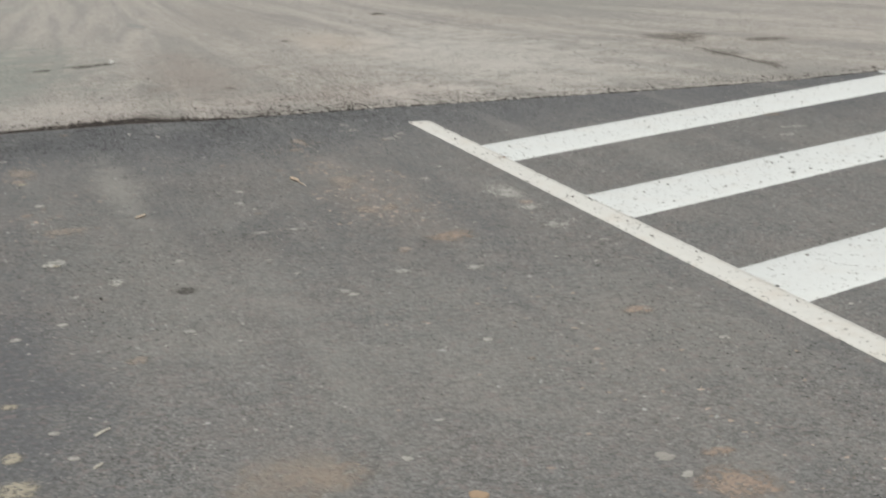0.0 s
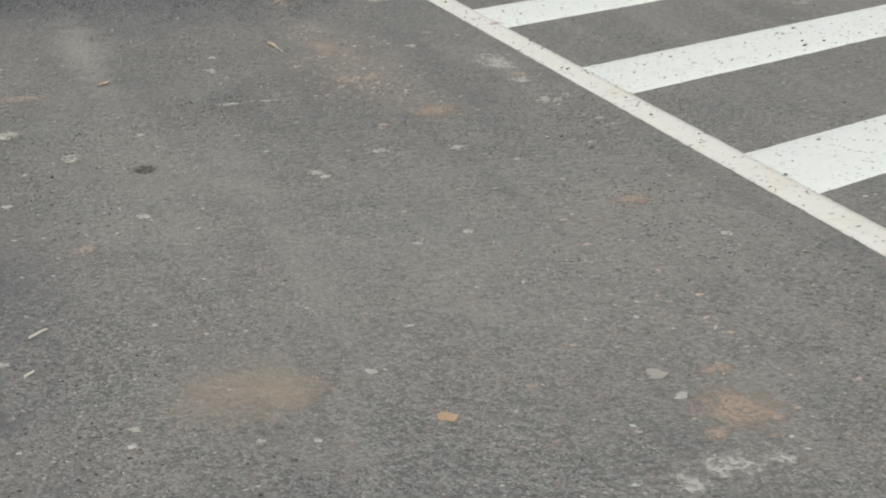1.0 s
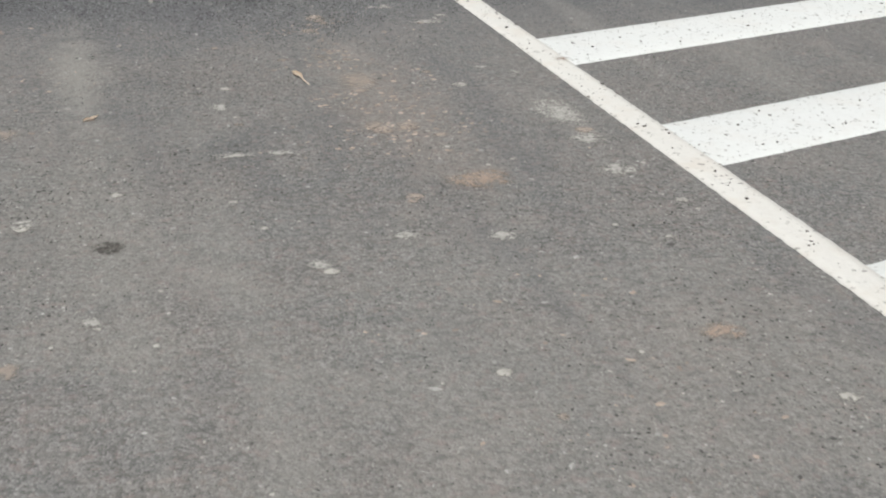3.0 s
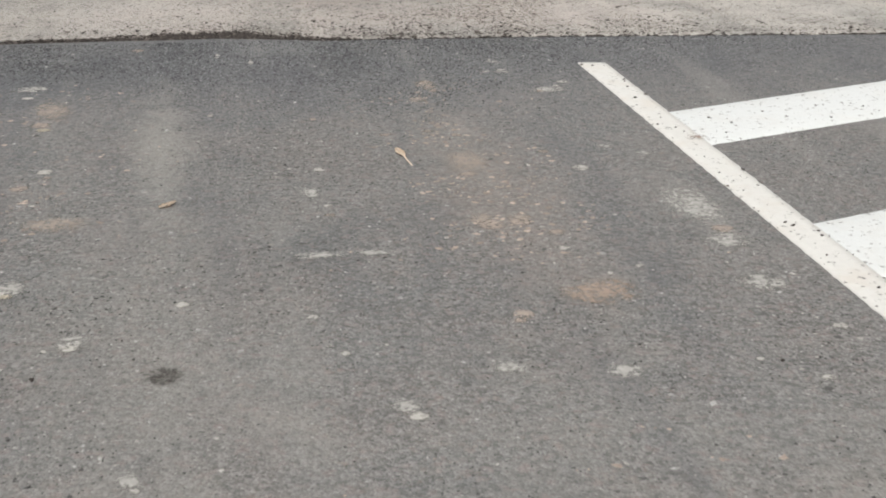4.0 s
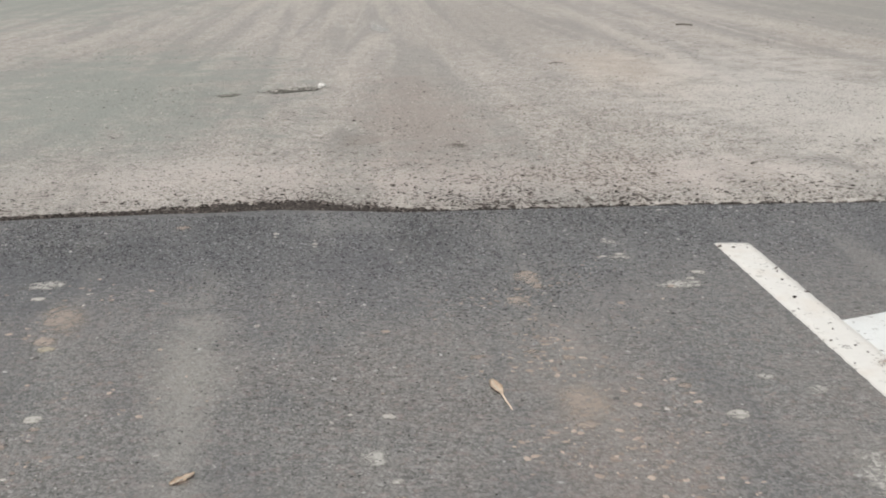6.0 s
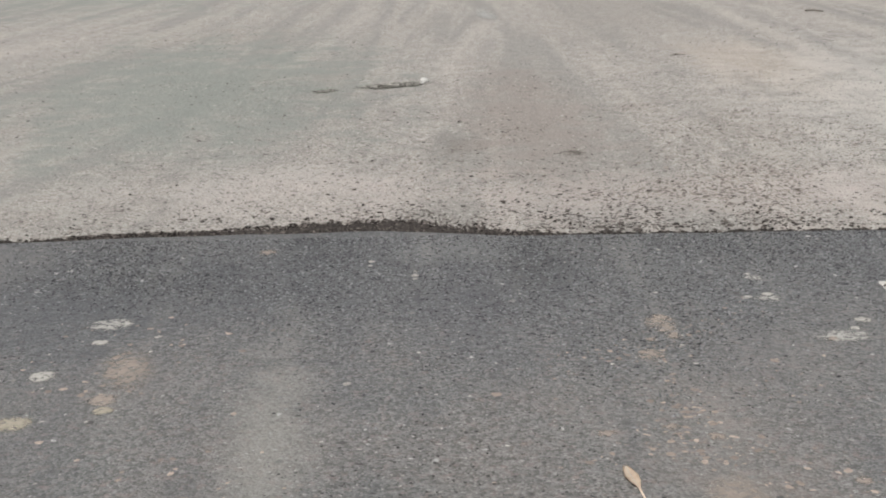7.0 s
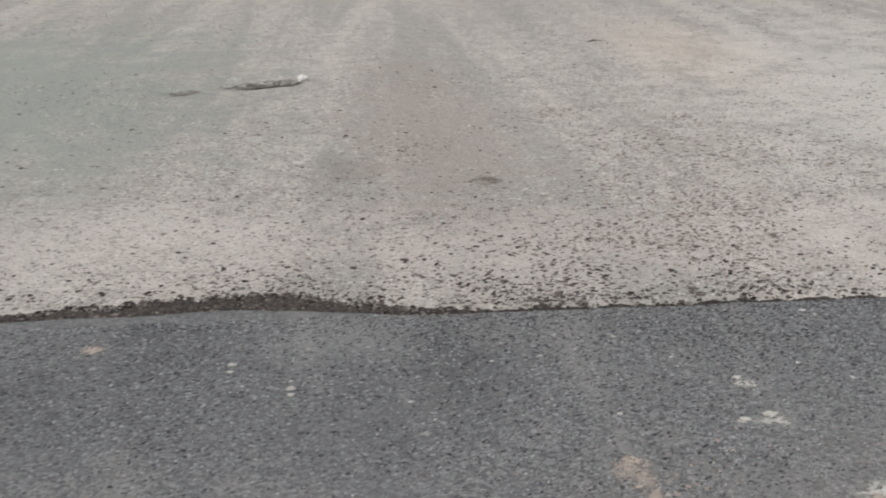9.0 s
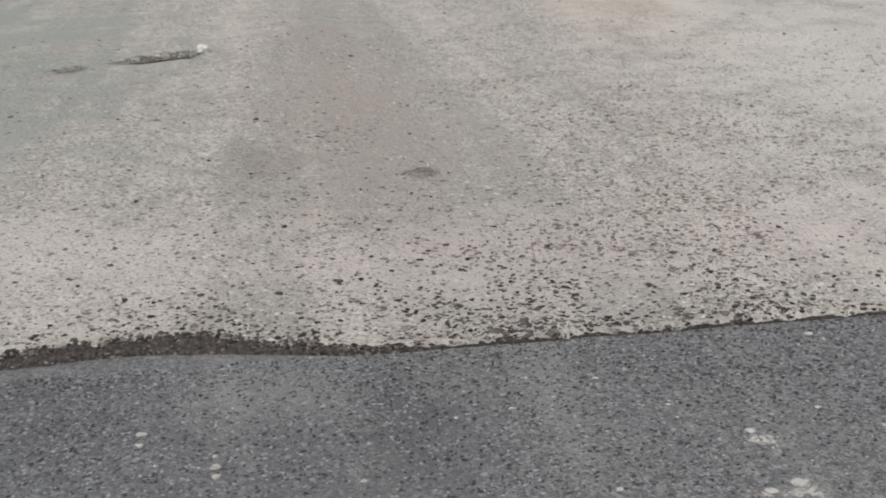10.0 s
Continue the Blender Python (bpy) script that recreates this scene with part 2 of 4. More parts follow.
def dirt_material():
    m = Mat("dusty_old_surface", 0.95, 0.15)
    grain, fine = m.cells(62), m.cells(120)
    tone = m.n.new("ShaderNodeSeparateColor")
    m.l.new(grain.outputs["Color"], tone.inputs[0])
    tone2 = m.n.new("ShaderNodeSeparateColor")
    m.l.new(fine.outputs["Color"], tone2.inputs[0])
    wob, wide, mid = m.noise(3.5, 6, 0.65), m.noise(0.6, 4, 0.6), m.noise(11, 5, 0.65)
    bend = m.n.new("ShaderNodeCombineXYZ")
    m.put(bend.inputs[0], m.math("ADD", m.x, m.math("MULTIPLY", m.math("MULTIPLY", m.y, m.x), 0.12)))
    m.put(bend.inputs[1], m.math("MULTIPLY", m.y, 0.13))
    tracks = m.noise(1.7, 4, 0.6, bend.outputs[0], 0.8)
    fleck, speck = m.noise(48, 5, 0.72), m.noise(110, 3, 0.7)
    c = m.mix(m.span(mid, 0.35, 0.65), (0.370, 0.339, 0.313), (0.478, 0.440, 0.408))
    c = m.mix(m.span(tone.outputs[0], 0.0, 1.0, 0, 0.3), c, (0.28, 0.26, 0.24))
    c = m.mix(m.span(tone2.outputs[1], 0.76, 0.95, 0, 0.6), c, (0.60, 0.585, 0.56))
    c = m.mix(m.span(tone2.outputs[2], 0.78, 0.95, 0, 0.65), c, (0.17, 0.155, 0.142))
    stony = m.span(wob, 0.40, 0.56, 0.35, 1.0)
    # shading of the small relief put into colour: low flecks dark, high ones pale
    c = m.mix(m.math("MULTIPLY", m.span(fleck, 0.44, 0.37, 0, 0.9), stony), c, (0.16, 0.147, 0.135))
    c = m.mix(m.math("MULTIPLY", m.span(fleck, 0.56, 0.64, 0, 0.75), stony), c, (0.56, 0.545, 0.52))
    c = m.mix(m.math("MULTIPLY", m.span(speck, 0.44, 0.34, 0, 0.6), stony), c, (0.17, 0.157, 0.145))
    c = m.mix(m.span(tracks, 0.47, 0.62, 0, 0.52), c, (0.262, 0.256, 0.244))
    c = m.mix(m.span(tracks, 0.47, 0.33, 0, 0.3), c, (0.53, 0.49, 0.445))
    c = m.mix(m.span(wide, 0.5, 0.75, 0, 0.3), c, (0.37, 0.32, 0.278))
    c = m.mix(m.span(wob, 0.54, 0.72, 0, 0.45), c, (0.30, 0.284, 0.263))
    c = m.mix(m.math("MULTIPLY", m.blot(-4.248, 10.599, 2.507, 3.151, wob), 0.8), c, (0.27, 0.285, 0.262))
    c = m.mix(m.math("MULTIPLY", m.blot(3.790, 7.615, 1.332, 2.474, wob), 0.5), c, (0.28, 0.275, 0.255))
    c = m.mix(m.math("MULTIPLY", m.blot(0.199, 7.236, 0.651, 2.422, wob), 0.4), c, (0.27, 0.25, 0.232))
    c = m.mix(m.math("MULTIPLY", m.blot(-2.55, 3.85, 1.15, 2.3, wob), 0.82), c, (0.262, 0.278, 0.257))
    c = m.mix(m.math("MULTIPLY", m.blot(-1.887, 1.405, 0.910, 0.490, wob), 0.5), c, (0.54, 0.490, 0.460))
    c = m.mix(m.math("MULTIPLY", m.blot(-0.803, 2.712, 0.371, 1.803, wob), 0.62), c, (0.315, 0.27, 0.248))
    c = m.mix(m.math("MULTIPLY", m.blot(-0.304, 1.131, 1.451, 0.448, wob), 0.45), c, (0.53, 0.468, 0.440))
    c = m.mix(m.math("MULTIPLY", m.blot(0.665, 4.123, 0.418, 1.232, wob), 0.36), c, (0.49, 0.41, 0.335))
    c = m.mix(m.math("MULTIPLY", m.blot(1.369, 2.614, 1.098, 2.261, wob), 0.6), c, (0.56, 0.535, 0.50))
    c = m.mix(m.math("MULTIPLY", m.blot(-1.162, 2.189, 0.128, 0.300, wob), 0.09), c, (0.19, 0.168, 0.15))
    h = m.math("ADD", m.math("MULTIPLY", grain.outputs["Distance"], -0.5), m.math("MULTIPLY", fine.outputs["Distance"], -0.3))
    m.bump(m.math("ADD", h, m.math("ADD", m.math("MULTIPLY", mid, 0.9), m.math("MULTIPLY", fleck, 1.3))), 0.010, 0.85)
    return m.color(c)


def paint_material(name, tint, dust):
    m = Mat(name, 0.7, 0.3)
    grain, wob, mid = m.cells(105), m.noise(5, 5, 0.65), m.noise(40, 4, 0.7)
    tone = m.n.new("ShaderNodeSeparateColor")
    m.l.new(grain.outputs["Color"], tone.inputs[0])
    c = m.mix(m.span(mid, 0.35, 0.7, 0, 0.35), tint, tuple(0.86 * v for v in tint))
    c = m.mix(m.span(wob, 0.45, 0.75, 0, dust), c, (0.60, 0.545, 0.49))
    c = m.mix(m.math("MULTIPLY", m.span(tone.outputs[0], 0.93, 0.97), m.span(mid, 0.42, 0.6)), c, (0.22, 0.21, 0.2))
    m.bump(m.math("ADD", m.math("MULTIPLY", grain.outputs["Distance"], -0.6), m.math("MULTIPLY", mid, 0.3)), 0.004, 0.5)
    return m.color(c)


def island_material(name, dark, pale, rough=0.9):
    """Loose stones: one tone per stone."""
    m = Mat(name, rough, 0.2)
    g = m.n.new("ShaderNodeNewGeometry")
    c = m.mix(m.math("POWER", g.outputs["Random Per Island"], 1.6), dark, pale)
    c = m.mix(m.span(m.noise(90, 3), 0.4, 0.7, 0, 0.35), c, tuple(0.6 * v for v in dark))
    return m.color(c)


def piece_material(name, dark, pale, rough=0.9):
    """Single stones and clods: one tone per object, with grain."""
    m = Mat(name, rough, 0.2)
    info = m.n.new("ShaderNodeObjectInfo")
    c = m.mix(info.outputs["Random"], dark, pale)
    mid = m.noise(120, 4, 0.65)
    c = m.mix(m.span(mid, 0.35, 0.7, 0, 0.45), c, tuple(0.62 * v for v in dark))
    m.bump(mid, 0.003, 0.6)
    return m.color(c)


def film_material(name, tint, cover, rag=1.0, fine=1.0, body=0.0):
    """A thin dust film that thins out to nothing towards its ragged rim and between the stones below."""
    m = Mat(name, 0.95, 0.1)
    tc = m.n.new("ShaderNodeTexCoord")
    geo = m.n.new("ShaderNodeNewGeometry")
    sep = m.n.new("ShaderNodeSeparateXYZ")
    m.l.new(tc.outputs["Generated"], sep.inputs[0])
    gx = m.math("MULTIPLY", m.math("SUBTRACT", sep.outputs[0], 0.5), 2.0)
    gy = m.math("MULTIPLY", m.math("SUBTRACT", sep.outputs[1], 0.5), 2.0)
    r = m.math("SQRT", m.math("ADD", m.math("MULTIPLY", gx, gx), m.math("MULTIPLY", gy, gy)))
    place = geo.outputs["Position"]
    big, small, grain = m.noise(24 * fine, 4, 0.65, place), m.noise(120 * fine, 3, 0.7, place), m.cells(95, "F1", place)
    v = m.math("SUBTRACT", 1.0 + body, r)
    v = m.math("ADD", v, m.math("MULTIPLY", m.math("SUBTRACT", big, 0.5), 2.4 * rag))
    v = m.math("ADD", v, m.math("MULTIPLY", m.math("SUBTRACT", small, 0.5), 1.3 * rag))
    lot = m.n.new("ShaderNodeSeparateColor")
    m.l.new(grain.outputs["Color"], lot.inputs[0])
    v = m.math("ADD", v, m.math("MULTIPLY", m.math("SUBTRACT", lot.outputs[0], 0.5), 0.5))
    v = m.math("MULTIPLY", m.span(v, 0.0, 0.75, 0, cover), m.span(r, 1.0, 0.6))
    v = m.math("MULTIPLY", v, m.span(lot.outputs[1], 0.0, 0.5, 0.45, 1.0))
    m.put(m.bsdf.inputs["Alpha"], v)
    c = m.mix(m.span(small, 0.3, 0.7), tint, tuple(0.78 * w for w in tint))
    return m.color(c)


def plain_material(name, a, b, scale, rough=0.7):
    m = Mat(name, rough, 0.3)
    n = m.noise(scale, 4, 0.6)
    m.bump(n, 0.0015, 0.5)
    return m.color(m.mix(m.span(n, 0.3, 0.7), a, b))


ASPHALT, DIRT = asphalt_material(), dirt_material()
LINE_PAINT = paint_material("worn_line_paint", (0.66, 0.645, 0.62), 0.6)
STRIPE_PAINT = paint_material("stripe_paint", (0.68, 0.692, 0.69), 0.22)
CRUMB = piece_material("asphalt_crumb", (0.035, 0.029, 0.027), (0.12, 0.102, 0.092))
CRUMBS = island_material("asphalt_crumbs", (0.022, 0.018, 0.017), (0.19, 0.164, 0.150))
CHIPS = island_material("stone_chips", (0.10, 0.098, 0.095), (0.46, 0.45, 0.435))
AGGREGATE = island_material("bare_aggregate", (0.036, 0.037, 0.040), (0.285, 0.287, 0.294))
DUSTY_AGGREGATE = island_material("dusty_aggregate", (0.045, 0.044, 0.043), (0.40, 0.385, 0.37))
GRIT = island_material("dusty_grit", (0.15, 0.14, 0.128), (0.56, 0.535, 0.50))
PALE_STONE = piece_material("pale_stone", (0.36, 0.338, 0.312), (0.52, 0.498, 0.47))
WHITE_STONE = piece_material("white_stone", (0.62, 0.60, 0.575), (0.70, 0.685, 0.66))
CLAY_STONE = piece_material("clay_clod", (0.42, 0.29, 0.19), (0.46, 0.34, 0.24))
CLAY_FILM = film_material("clay_dust", (0.47, 0.37, 0.305), 0.66)
PINK_FILM = film_material("pinkish_dust", (0.45, 0.385, 0.337), 0.62)
SAND_FILM = film_material("sandy_dust", (0.50, 0.418, 0.35), 0.40)
PALE_FILM = film_material("pale_dust", (0.47, 0.455, 0.43), 0.85)
FLECK_FILM = film_material("dried_mud", (0.50, 0.478, 0.445), 0.9, 0.62, 2.4, 0.25)
FLAKE_FILM = film_material("dried_clay", (0.48, 0.405, 0.355), 0.66, 0.75, 2.4, 0.2)
SANDY_FILM = film_material("sandy_clay", (0.50, 0.45, 0.365), 0.75, 0.8, 1.6, 0.2)
DARK_FILM = film_material("oil_spot", (0.065, 0.057, 0.05), 0.6, 0.35)
HOLLOW_FILM = film_material("dark_hollow", (0.12, 0.115, 0.10), 0.9, 1.1)
BROWN_HOLLOW_FILM = film_material("brown_hollow", (0.19, 0.165, 0.143), 0.6, 1.4)
CHALK_FILM = film_material("chalk_dust", (0.62, 0.61, 0.59), 0.5, 1.0, 0.5, 0.1)
THIN_SOIL_FILM = film_material("thin_soil", (0.21, 0.18, 0.157), 0.13, 1.9)
BROWN_GRIT = island_material("brown_grit", (0.11, 0.094, 0.083), (0.40, 0.35, 0.312))
CLAY_FLAKE = island_material("clay_flakes", (0.24, 0.20, 0.176), (0.52, 0.42, 0.355))
FLECK = island_material("mud_flecks", (0.24, 0.23, 0.215), (0.56, 0.53, 0.49))
BROKEN = plain_material("broken_bitumen", (0.016, 0.0138, 0.013), (0.075, 0.064, 0.058), 110, 0.95)
LEAF_TAN = plain_material("dry_leaf", (0.72, 0.57, 0.44), (0.82, 0.70, 0.58), 60)
TWIG = plain_material("dark_twig", (0.05, 0.042, 0.034), (0.11, 0.09, 0.07), 90)
STRAW = plain_material("straw", (0.58, 0.53, 0.45), (0.66, 0.62, 0.55), 90)

# ---- setting: ground to the horizon, pavement, broken edge ----
def lines(*stretches):
    out = [np.arange(a, b, s) for a, b, s in stretches]
    return np.concatenate(out + [[stretches[-1][1]]])


gx = np.concatenate([[-420, -150, -60, -30, -16], lines((-9, -4, 0.12), (-4, -2.8, 0.03), (-2.8, 1.6, 0.011), (1.6, 5.0, 0.025), (5.0, 12, 0.12)), [18, 32, 60, 150, 420]])
gy = np.concatenate([[-420, -150, -60, -30, -16, -8, -2, 0.2], lines((0.42, 1.0, 0.008), (1.0, 2.6, 0.014), (2.6, 4.0, 0.02), (4.0, 6, 0.035), (6, 16, 0.12)), [20, 28, 45, 80, 150, 420]])
ground = link("ground", sheet("ground", gx, ground_z, gy[None] - SKEW * np.clip(gx, -16, 16)[:, None]), DIRT)
tagged(ground, "pale dusty compacted old road surface with faint wheel tracks", "ground", kind="structure")

px = np.concatenate([[-16, -12, -9, -7], lines((-6, -3, 0.06), (-3, 2, 0.012), (2, 6, 0.04)), [8, 11, 16]])
far = edge_y(px)
# rows run from behind the camera to the rim, which rounds over and drops to the bed below
steps = np.concatenate([-16 + np.array([0, 3, 6, 8.5]), np.arange(-6.5, 0.3, 0.16)])
rows = np.concatenate([steps[None] - SKEW * px[:, None], (far - 0.12)[:, None], (far - 0.03)[:, None], (far - 0.008)[:, None], far[:, None], (far + 0.003)[:, None], (far + 0.004)[:, None]], 1)
pavement_mesh = sheet("pavement", px, lambda x, y: 0.0016 * vnoise(x, y, 0.9, 11) + 0.0008 * vnoise(x, y, 0.25, 12), rows)
drop = np.zeros((len(px), rows.shape[1]))
drop[:, -3:] = (-0.004, -0.016, -0.05)
flat = np.empty(len(pavement_mesh.vertices) * 3)
pavement_mesh.vertices.foreach_get("co", flat)
flat[2::3] += drop.ravel()
pavement_mesh.vertices.foreach_set("co", flat)
pavement = link("pavement", pavement_mesh, ASPHALT)
tagged(pavement, "new dark grey asphalt with clay dust and light chips", "pavement", kind="structure")

# crumbling dark band between asphalt and old surface
bx = lines((-4.5, -2.6, 0.02), (-2.6, 1.2, 0.007), (1.2, 5.5, 0.02))
be, bl = edge_y(bx), lip_y(bx)
wide_of = np.maximum(bl - be - 0.004, 0.002) * (1 + 0.25 * vnoise(bx, 0 * bx, 0.05, 21))
cross = np.linspace(0, 1, 13)
band_rows = be[:, None] - 0.002 + wide_of[:, None] * cross[None]


def band_z(x, y):
    k = np.repeat(cross[None], len(bx), 0)
    rough = 0.005 * vnoise(x, y, 0.018, 22) + 0.003 * vnoise(x, y, 0.009, 23)
    return ground_z(x, y) + 0.004 + (rough + 0.003) * np.sin(np.pi * k) - 0.01 * (1 - np.sin(np.pi * np.clip(k * 1.02, 0, 1)) ** 0.3)


band = link("broken_edge", sheet("broken_edge", bx, band_z, band_rows), BROKEN)
tagged(band, "dark crumbling bituminous rim between asphalt and old surface", "broken edge", kind="structure")


# ---- painted bay markings ----
def marking(name, corners, material, label):
    """A painted strip: four corners, slightly ragged edges, a rounded 3 mm film."""
    bm = bmesh.new()
    a, b, c, d = [Vector((*p, 0)) for p in corners]
    n = max(int((b - a).length / 0.02), 4)
    rings = []
    for i in range(n + 1):
        p, q = a.lerp(b, i / n), d.lerp(c, i / n)
        side = (q - p).normalized()
        w1 = 0.0035 * noise.noise(p * 22) + 0.002 * noise.noise(p * 80)
        w2 = 0.0035 * noise.noise(q * 22 + Vector((5, 0, 0))) + 0.002 * noise.noise(q * 80)
        p, q = p - side * w1, q + side * w2
        inner = ((0.0, 0.0008), (0.02, 0.0052), (0.25, 0.0058), (0.5, 0.006), (0.75, 0.0058), (0.98, 0.0052), (1.0, 0.0008))
        rings.append([bm.verts.new((*p.lerp(q, k).xy, z)) for k, z in inner])
    for r, s in zip(rings, rings[1:]):
        for k in range(6):
            bm.faces.new((r[k], r[k + 1], s[k + 1], s[k]))
    for r, flip in ((rings[0], False), (rings[-1], True)):
        low = [bm.verts.new((v.co.x, v.co.y, -0.002)) for v in r]
        for k in range(6):
            f = (r[k], low[k], low[k + 1], r[k + 1])
            bm.faces.new(f[::-1] if flip else f)
    bmesh.ops.recalc_face_normals(bm, faces=bm.faces)
    for f in bm.faces:
        f.smooth = True
    me = bpy.data.meshes.new(name)
    bm.to_mesh(me)
    bm.free()
    ob = link(name, me, material)
    return tagged(ob, label, "road marking", "painted bay markings", "structure")


LINE_W, RIGHT, RAKE = 0.12, 3.379, 0.360
marking("bay_line", ((0.0, -11.0), (0.0, 0.0), (LINE_W, -0.02), (LINE_W, -11.0)), LINE_PAINT, "worn off-white painted bay line, square end, on asphalt")
HATCH = "white painted hatching stripe on asphalt with specks of grit"
STRIPES = ((-0.901, -1.371), (-2.243, -2.710), (-3.564, -4.008))
for back, front in STRIPES:
    run = RAKE * (RIGHT - LINE_W)
    marking("hatch_stripe", ((LINE_W - 0.002, back), (RIGHT - 0.002, back + run), (RIGHT - 0.002, front + run), (LINE_W - 0.002, front)), STRIPE_PAINT, HATCH)
marking("bay_line", ((RIGHT, -11.0), (RIGHT, 0.400), (RIGHT + LINE_W, 0.410), (RIGHT + LINE_W, -11.0)), STRIPE_PAINT, "white painted bay line meeting the hatching at the broken edge")


# ---- loose stones ----
def ball(level):
    bm = bmesh.new()
    bmesh.ops.create_icosphere(bm, subdivisions=level, radius=1)
    v = np.array([p.co[:] for p in bm.verts])
    f = np.array([[p.index for p in q.verts] for q in bm.faces])
    bm.free()
    return v, f


OCTA = (np.array([[1, 0, 0], [-1, 0, 0], [0, 1, 0], [0, -1, 0], [0, 0, 1], [0, 0, -1]], float),
        np.array([[0, 2, 4], [2, 1, 4], [1, 3, 4], [3, 0, 4], [2, 0, 5], [1, 2, 5], [3, 1, 5], [0, 3, 5]]))
ICO = ball(1)


def scatter(name, x, y, z, size, flat_by, base, material, rng, label, category):
    """Many loose stones in one mesh, each turned, stretched and dented by chance."""
    v, f = base
    n = len(x)
    turn = rng.rand(n) * 2 * np.pi
    stretch = size[:, None] * np.stack([0.7 + 0.7 * rng.rand(n), 0.6 + 0.5 * rng.rand(n), flat_by * (0.6 + 0.8 * rng.rand(n))], 1)
    co = v[None] * (1 + 0.95 * (rng.rand(n, len(v), 1) - 0.55) + 0.35 * (rng.rand(n, len(v), 3) - 0.5)) * stretch[:, None]
    c, s = np.cos(turn)[:, None], np.sin(turn)[:, None]
    out = np.stack([co[..., 0] * c - co[..., 1] * s + x[:, None], co[..., 0] * s + co[..., 1] * c + y[:, None], co[..., 2] + z[:, None] + 0.25 * stretch[:, 2:3]], -1)
    faces = (f[None] + (np.arange(n) * len(v))[:, None, None]).reshape(-1, 3)
    me = bpy.data.meshes.new(name)
    me.from_pydata(out.reshape(-1, 3).tolist(), [], faces.tolist())
    return tagged(link(name, me, material), label, category, kind="stuff")


rng = np.random.RandomState(11)
# light chips pressed into the asphalt
n = 26000
x, y = rng.uniform(-2.9, 3.2, n), rng.uniform(-5.9, 0.56, n)
y = y - SKEW * x
keep = (y < edge_y(x) - 0.02) & (rng.rand(n) < 0.45 + 0.5 * vnoise(x, y, 0.35, 31)) & ((x < -0.01) | (x > 0.14))
x, y = x[keep], y[keep]
size = 0.0018 + 0.0026 * rng.rand(len(x)) + 0.008 * rng.rand(len(x)) ** 7
scatter("stone_chips", x, y, 0 * x, size, 0.3, OCTA, CHIPS, rng, "light stone chips bedded in the asphalt", "stone chips")

# bare aggregate standing out of the asphalt: thick beside the edge, worn and dusty further off
n = 100000
x, v = rng.uniform(-3.0, 1.6, n), 0.62 - 1.8 * rng.rand(n) ** 1.3
y = v - SKEW * x
keep = (y < edge_y(x) - 0.012) & ((x < -0.03) | (x > 0.15) | (y > 0.02)) & (rng.rand(n) < (0.75 + 0.4 * vnoise(x, y, 0.2, 40)) * ramp(v + 0.25 * vnoise(x, y, 0.4, 42), -1.05, 0.15) * (1 - ramp(np.abs(x + 0.7), 1.6, 2.2)))
x, y = x[keep], y[keep]
scatter("bare_aggregate", x, y, 0 * x - 0.0006, 0.0026 + 0.0036 * rng.rand(len(x)), 0.42, OCTA, AGGREGATE, rng, "dark and light aggregate standing out of the clean asphalt", "aggregate")
n = 52000
x, y = rng.uniform(-2.7, 0.6, n), rng.uniform(-5.8, -0.4, n)
y = y - SKEW * x
keep = ((x < -0.06) | (x > 0.15)) & (rng.rand(n) < 0.6 + 0.8 * vnoise(x, y, 0.3, 41))
x, y = x[keep], y[keep]
scatter("dusty_aggregate", x, y, 0 * x - 0.0008, 0.0024 + 0.0030 * rng.rand(len(x)), 0.36, OCTA, DUSTY_AGGREGATE, rng, "worn dusty aggregate standing out of the asphalt", "aggregate")

# dark crumbs of the broken edge, thick at the rim and thinning out over the old surface
n = 9000
x = rng.uniform(-4.2, 5.0, n)
d = rng.exponential(0.095, n) * (1 + 1.2 * np.maximum(vnoise(x, 0 * x, 0.4, 33), -0.5))
y = lip_y(x) + d - 0.008
keep = rng.rand(n) < (0.22 + 0.65 * vnoise(x, y, 0.11, 34) + 0.4 * ramp(x, -1.1, -0.7)) * (1 - 0.66 * ramp(x, -0.6, 0.0)) * (0.42 + 0.58 * ramp(x, -1.8, -0.9))
x, y, d = x[keep], y[keep], d[keep]
size = (0.0018 + 0.003 * rng.rand(len(x)) + 0.006 * rng.rand(len(x)) ** 5)
scatter("edge_crumbs", x, y, ground_z(x, y), 1.25 * size, 0.36, ICO, CRUMBS, rng, "dark asphalt crumbs strewn along the broken edge", "crumbs")
# crumbs packed in the rim itself
n = 6500
x = np.where(rng.rand(n) < 0.78, rng.uniform(-2.6, -0.95, n), rng.uniform(-3.2, 2.2, n))
y = edge_y(x) + (lip_y(x) - edge_y(x)) * rng.rand(n) * 1.05
keep = rng.rand(n) < np.where(x < -0.95, 0.75, 0.6)
x, y = x[keep], y[keep]
n = len(x)
size = 0.0016 + 0.0075 * rng.rand(n) ** 3
scatter("rim_crumbs", x, y, ground_z(x, y) + 0.002, size, 0.45, ICO, CRUMBS, rng, "dark crumbs packed in the broken rim", "crumbs")
# thin far scatter
n = 11000
x, y = rng.uniform(-4.5, 4.5, n), 0.6 + 6.5 * rng.rand(n) ** 2.2
y = y - SKEW * x
keep = (y > lip_y(x)) & (rng.rand(n) < 0.5 + 0.8 * vnoise(x, y, 0.8, 35))
x, y = x[keep], y[keep]
scatter("scattered_crumbs", x, y, ground_z(x, y), 0.0028 + 0.008 * rng.rand(len(x)) ** 3, 0.22, ICO, CRUMBS, rng, "sparse dark crumbs over the dusty old surface", "crumbs")
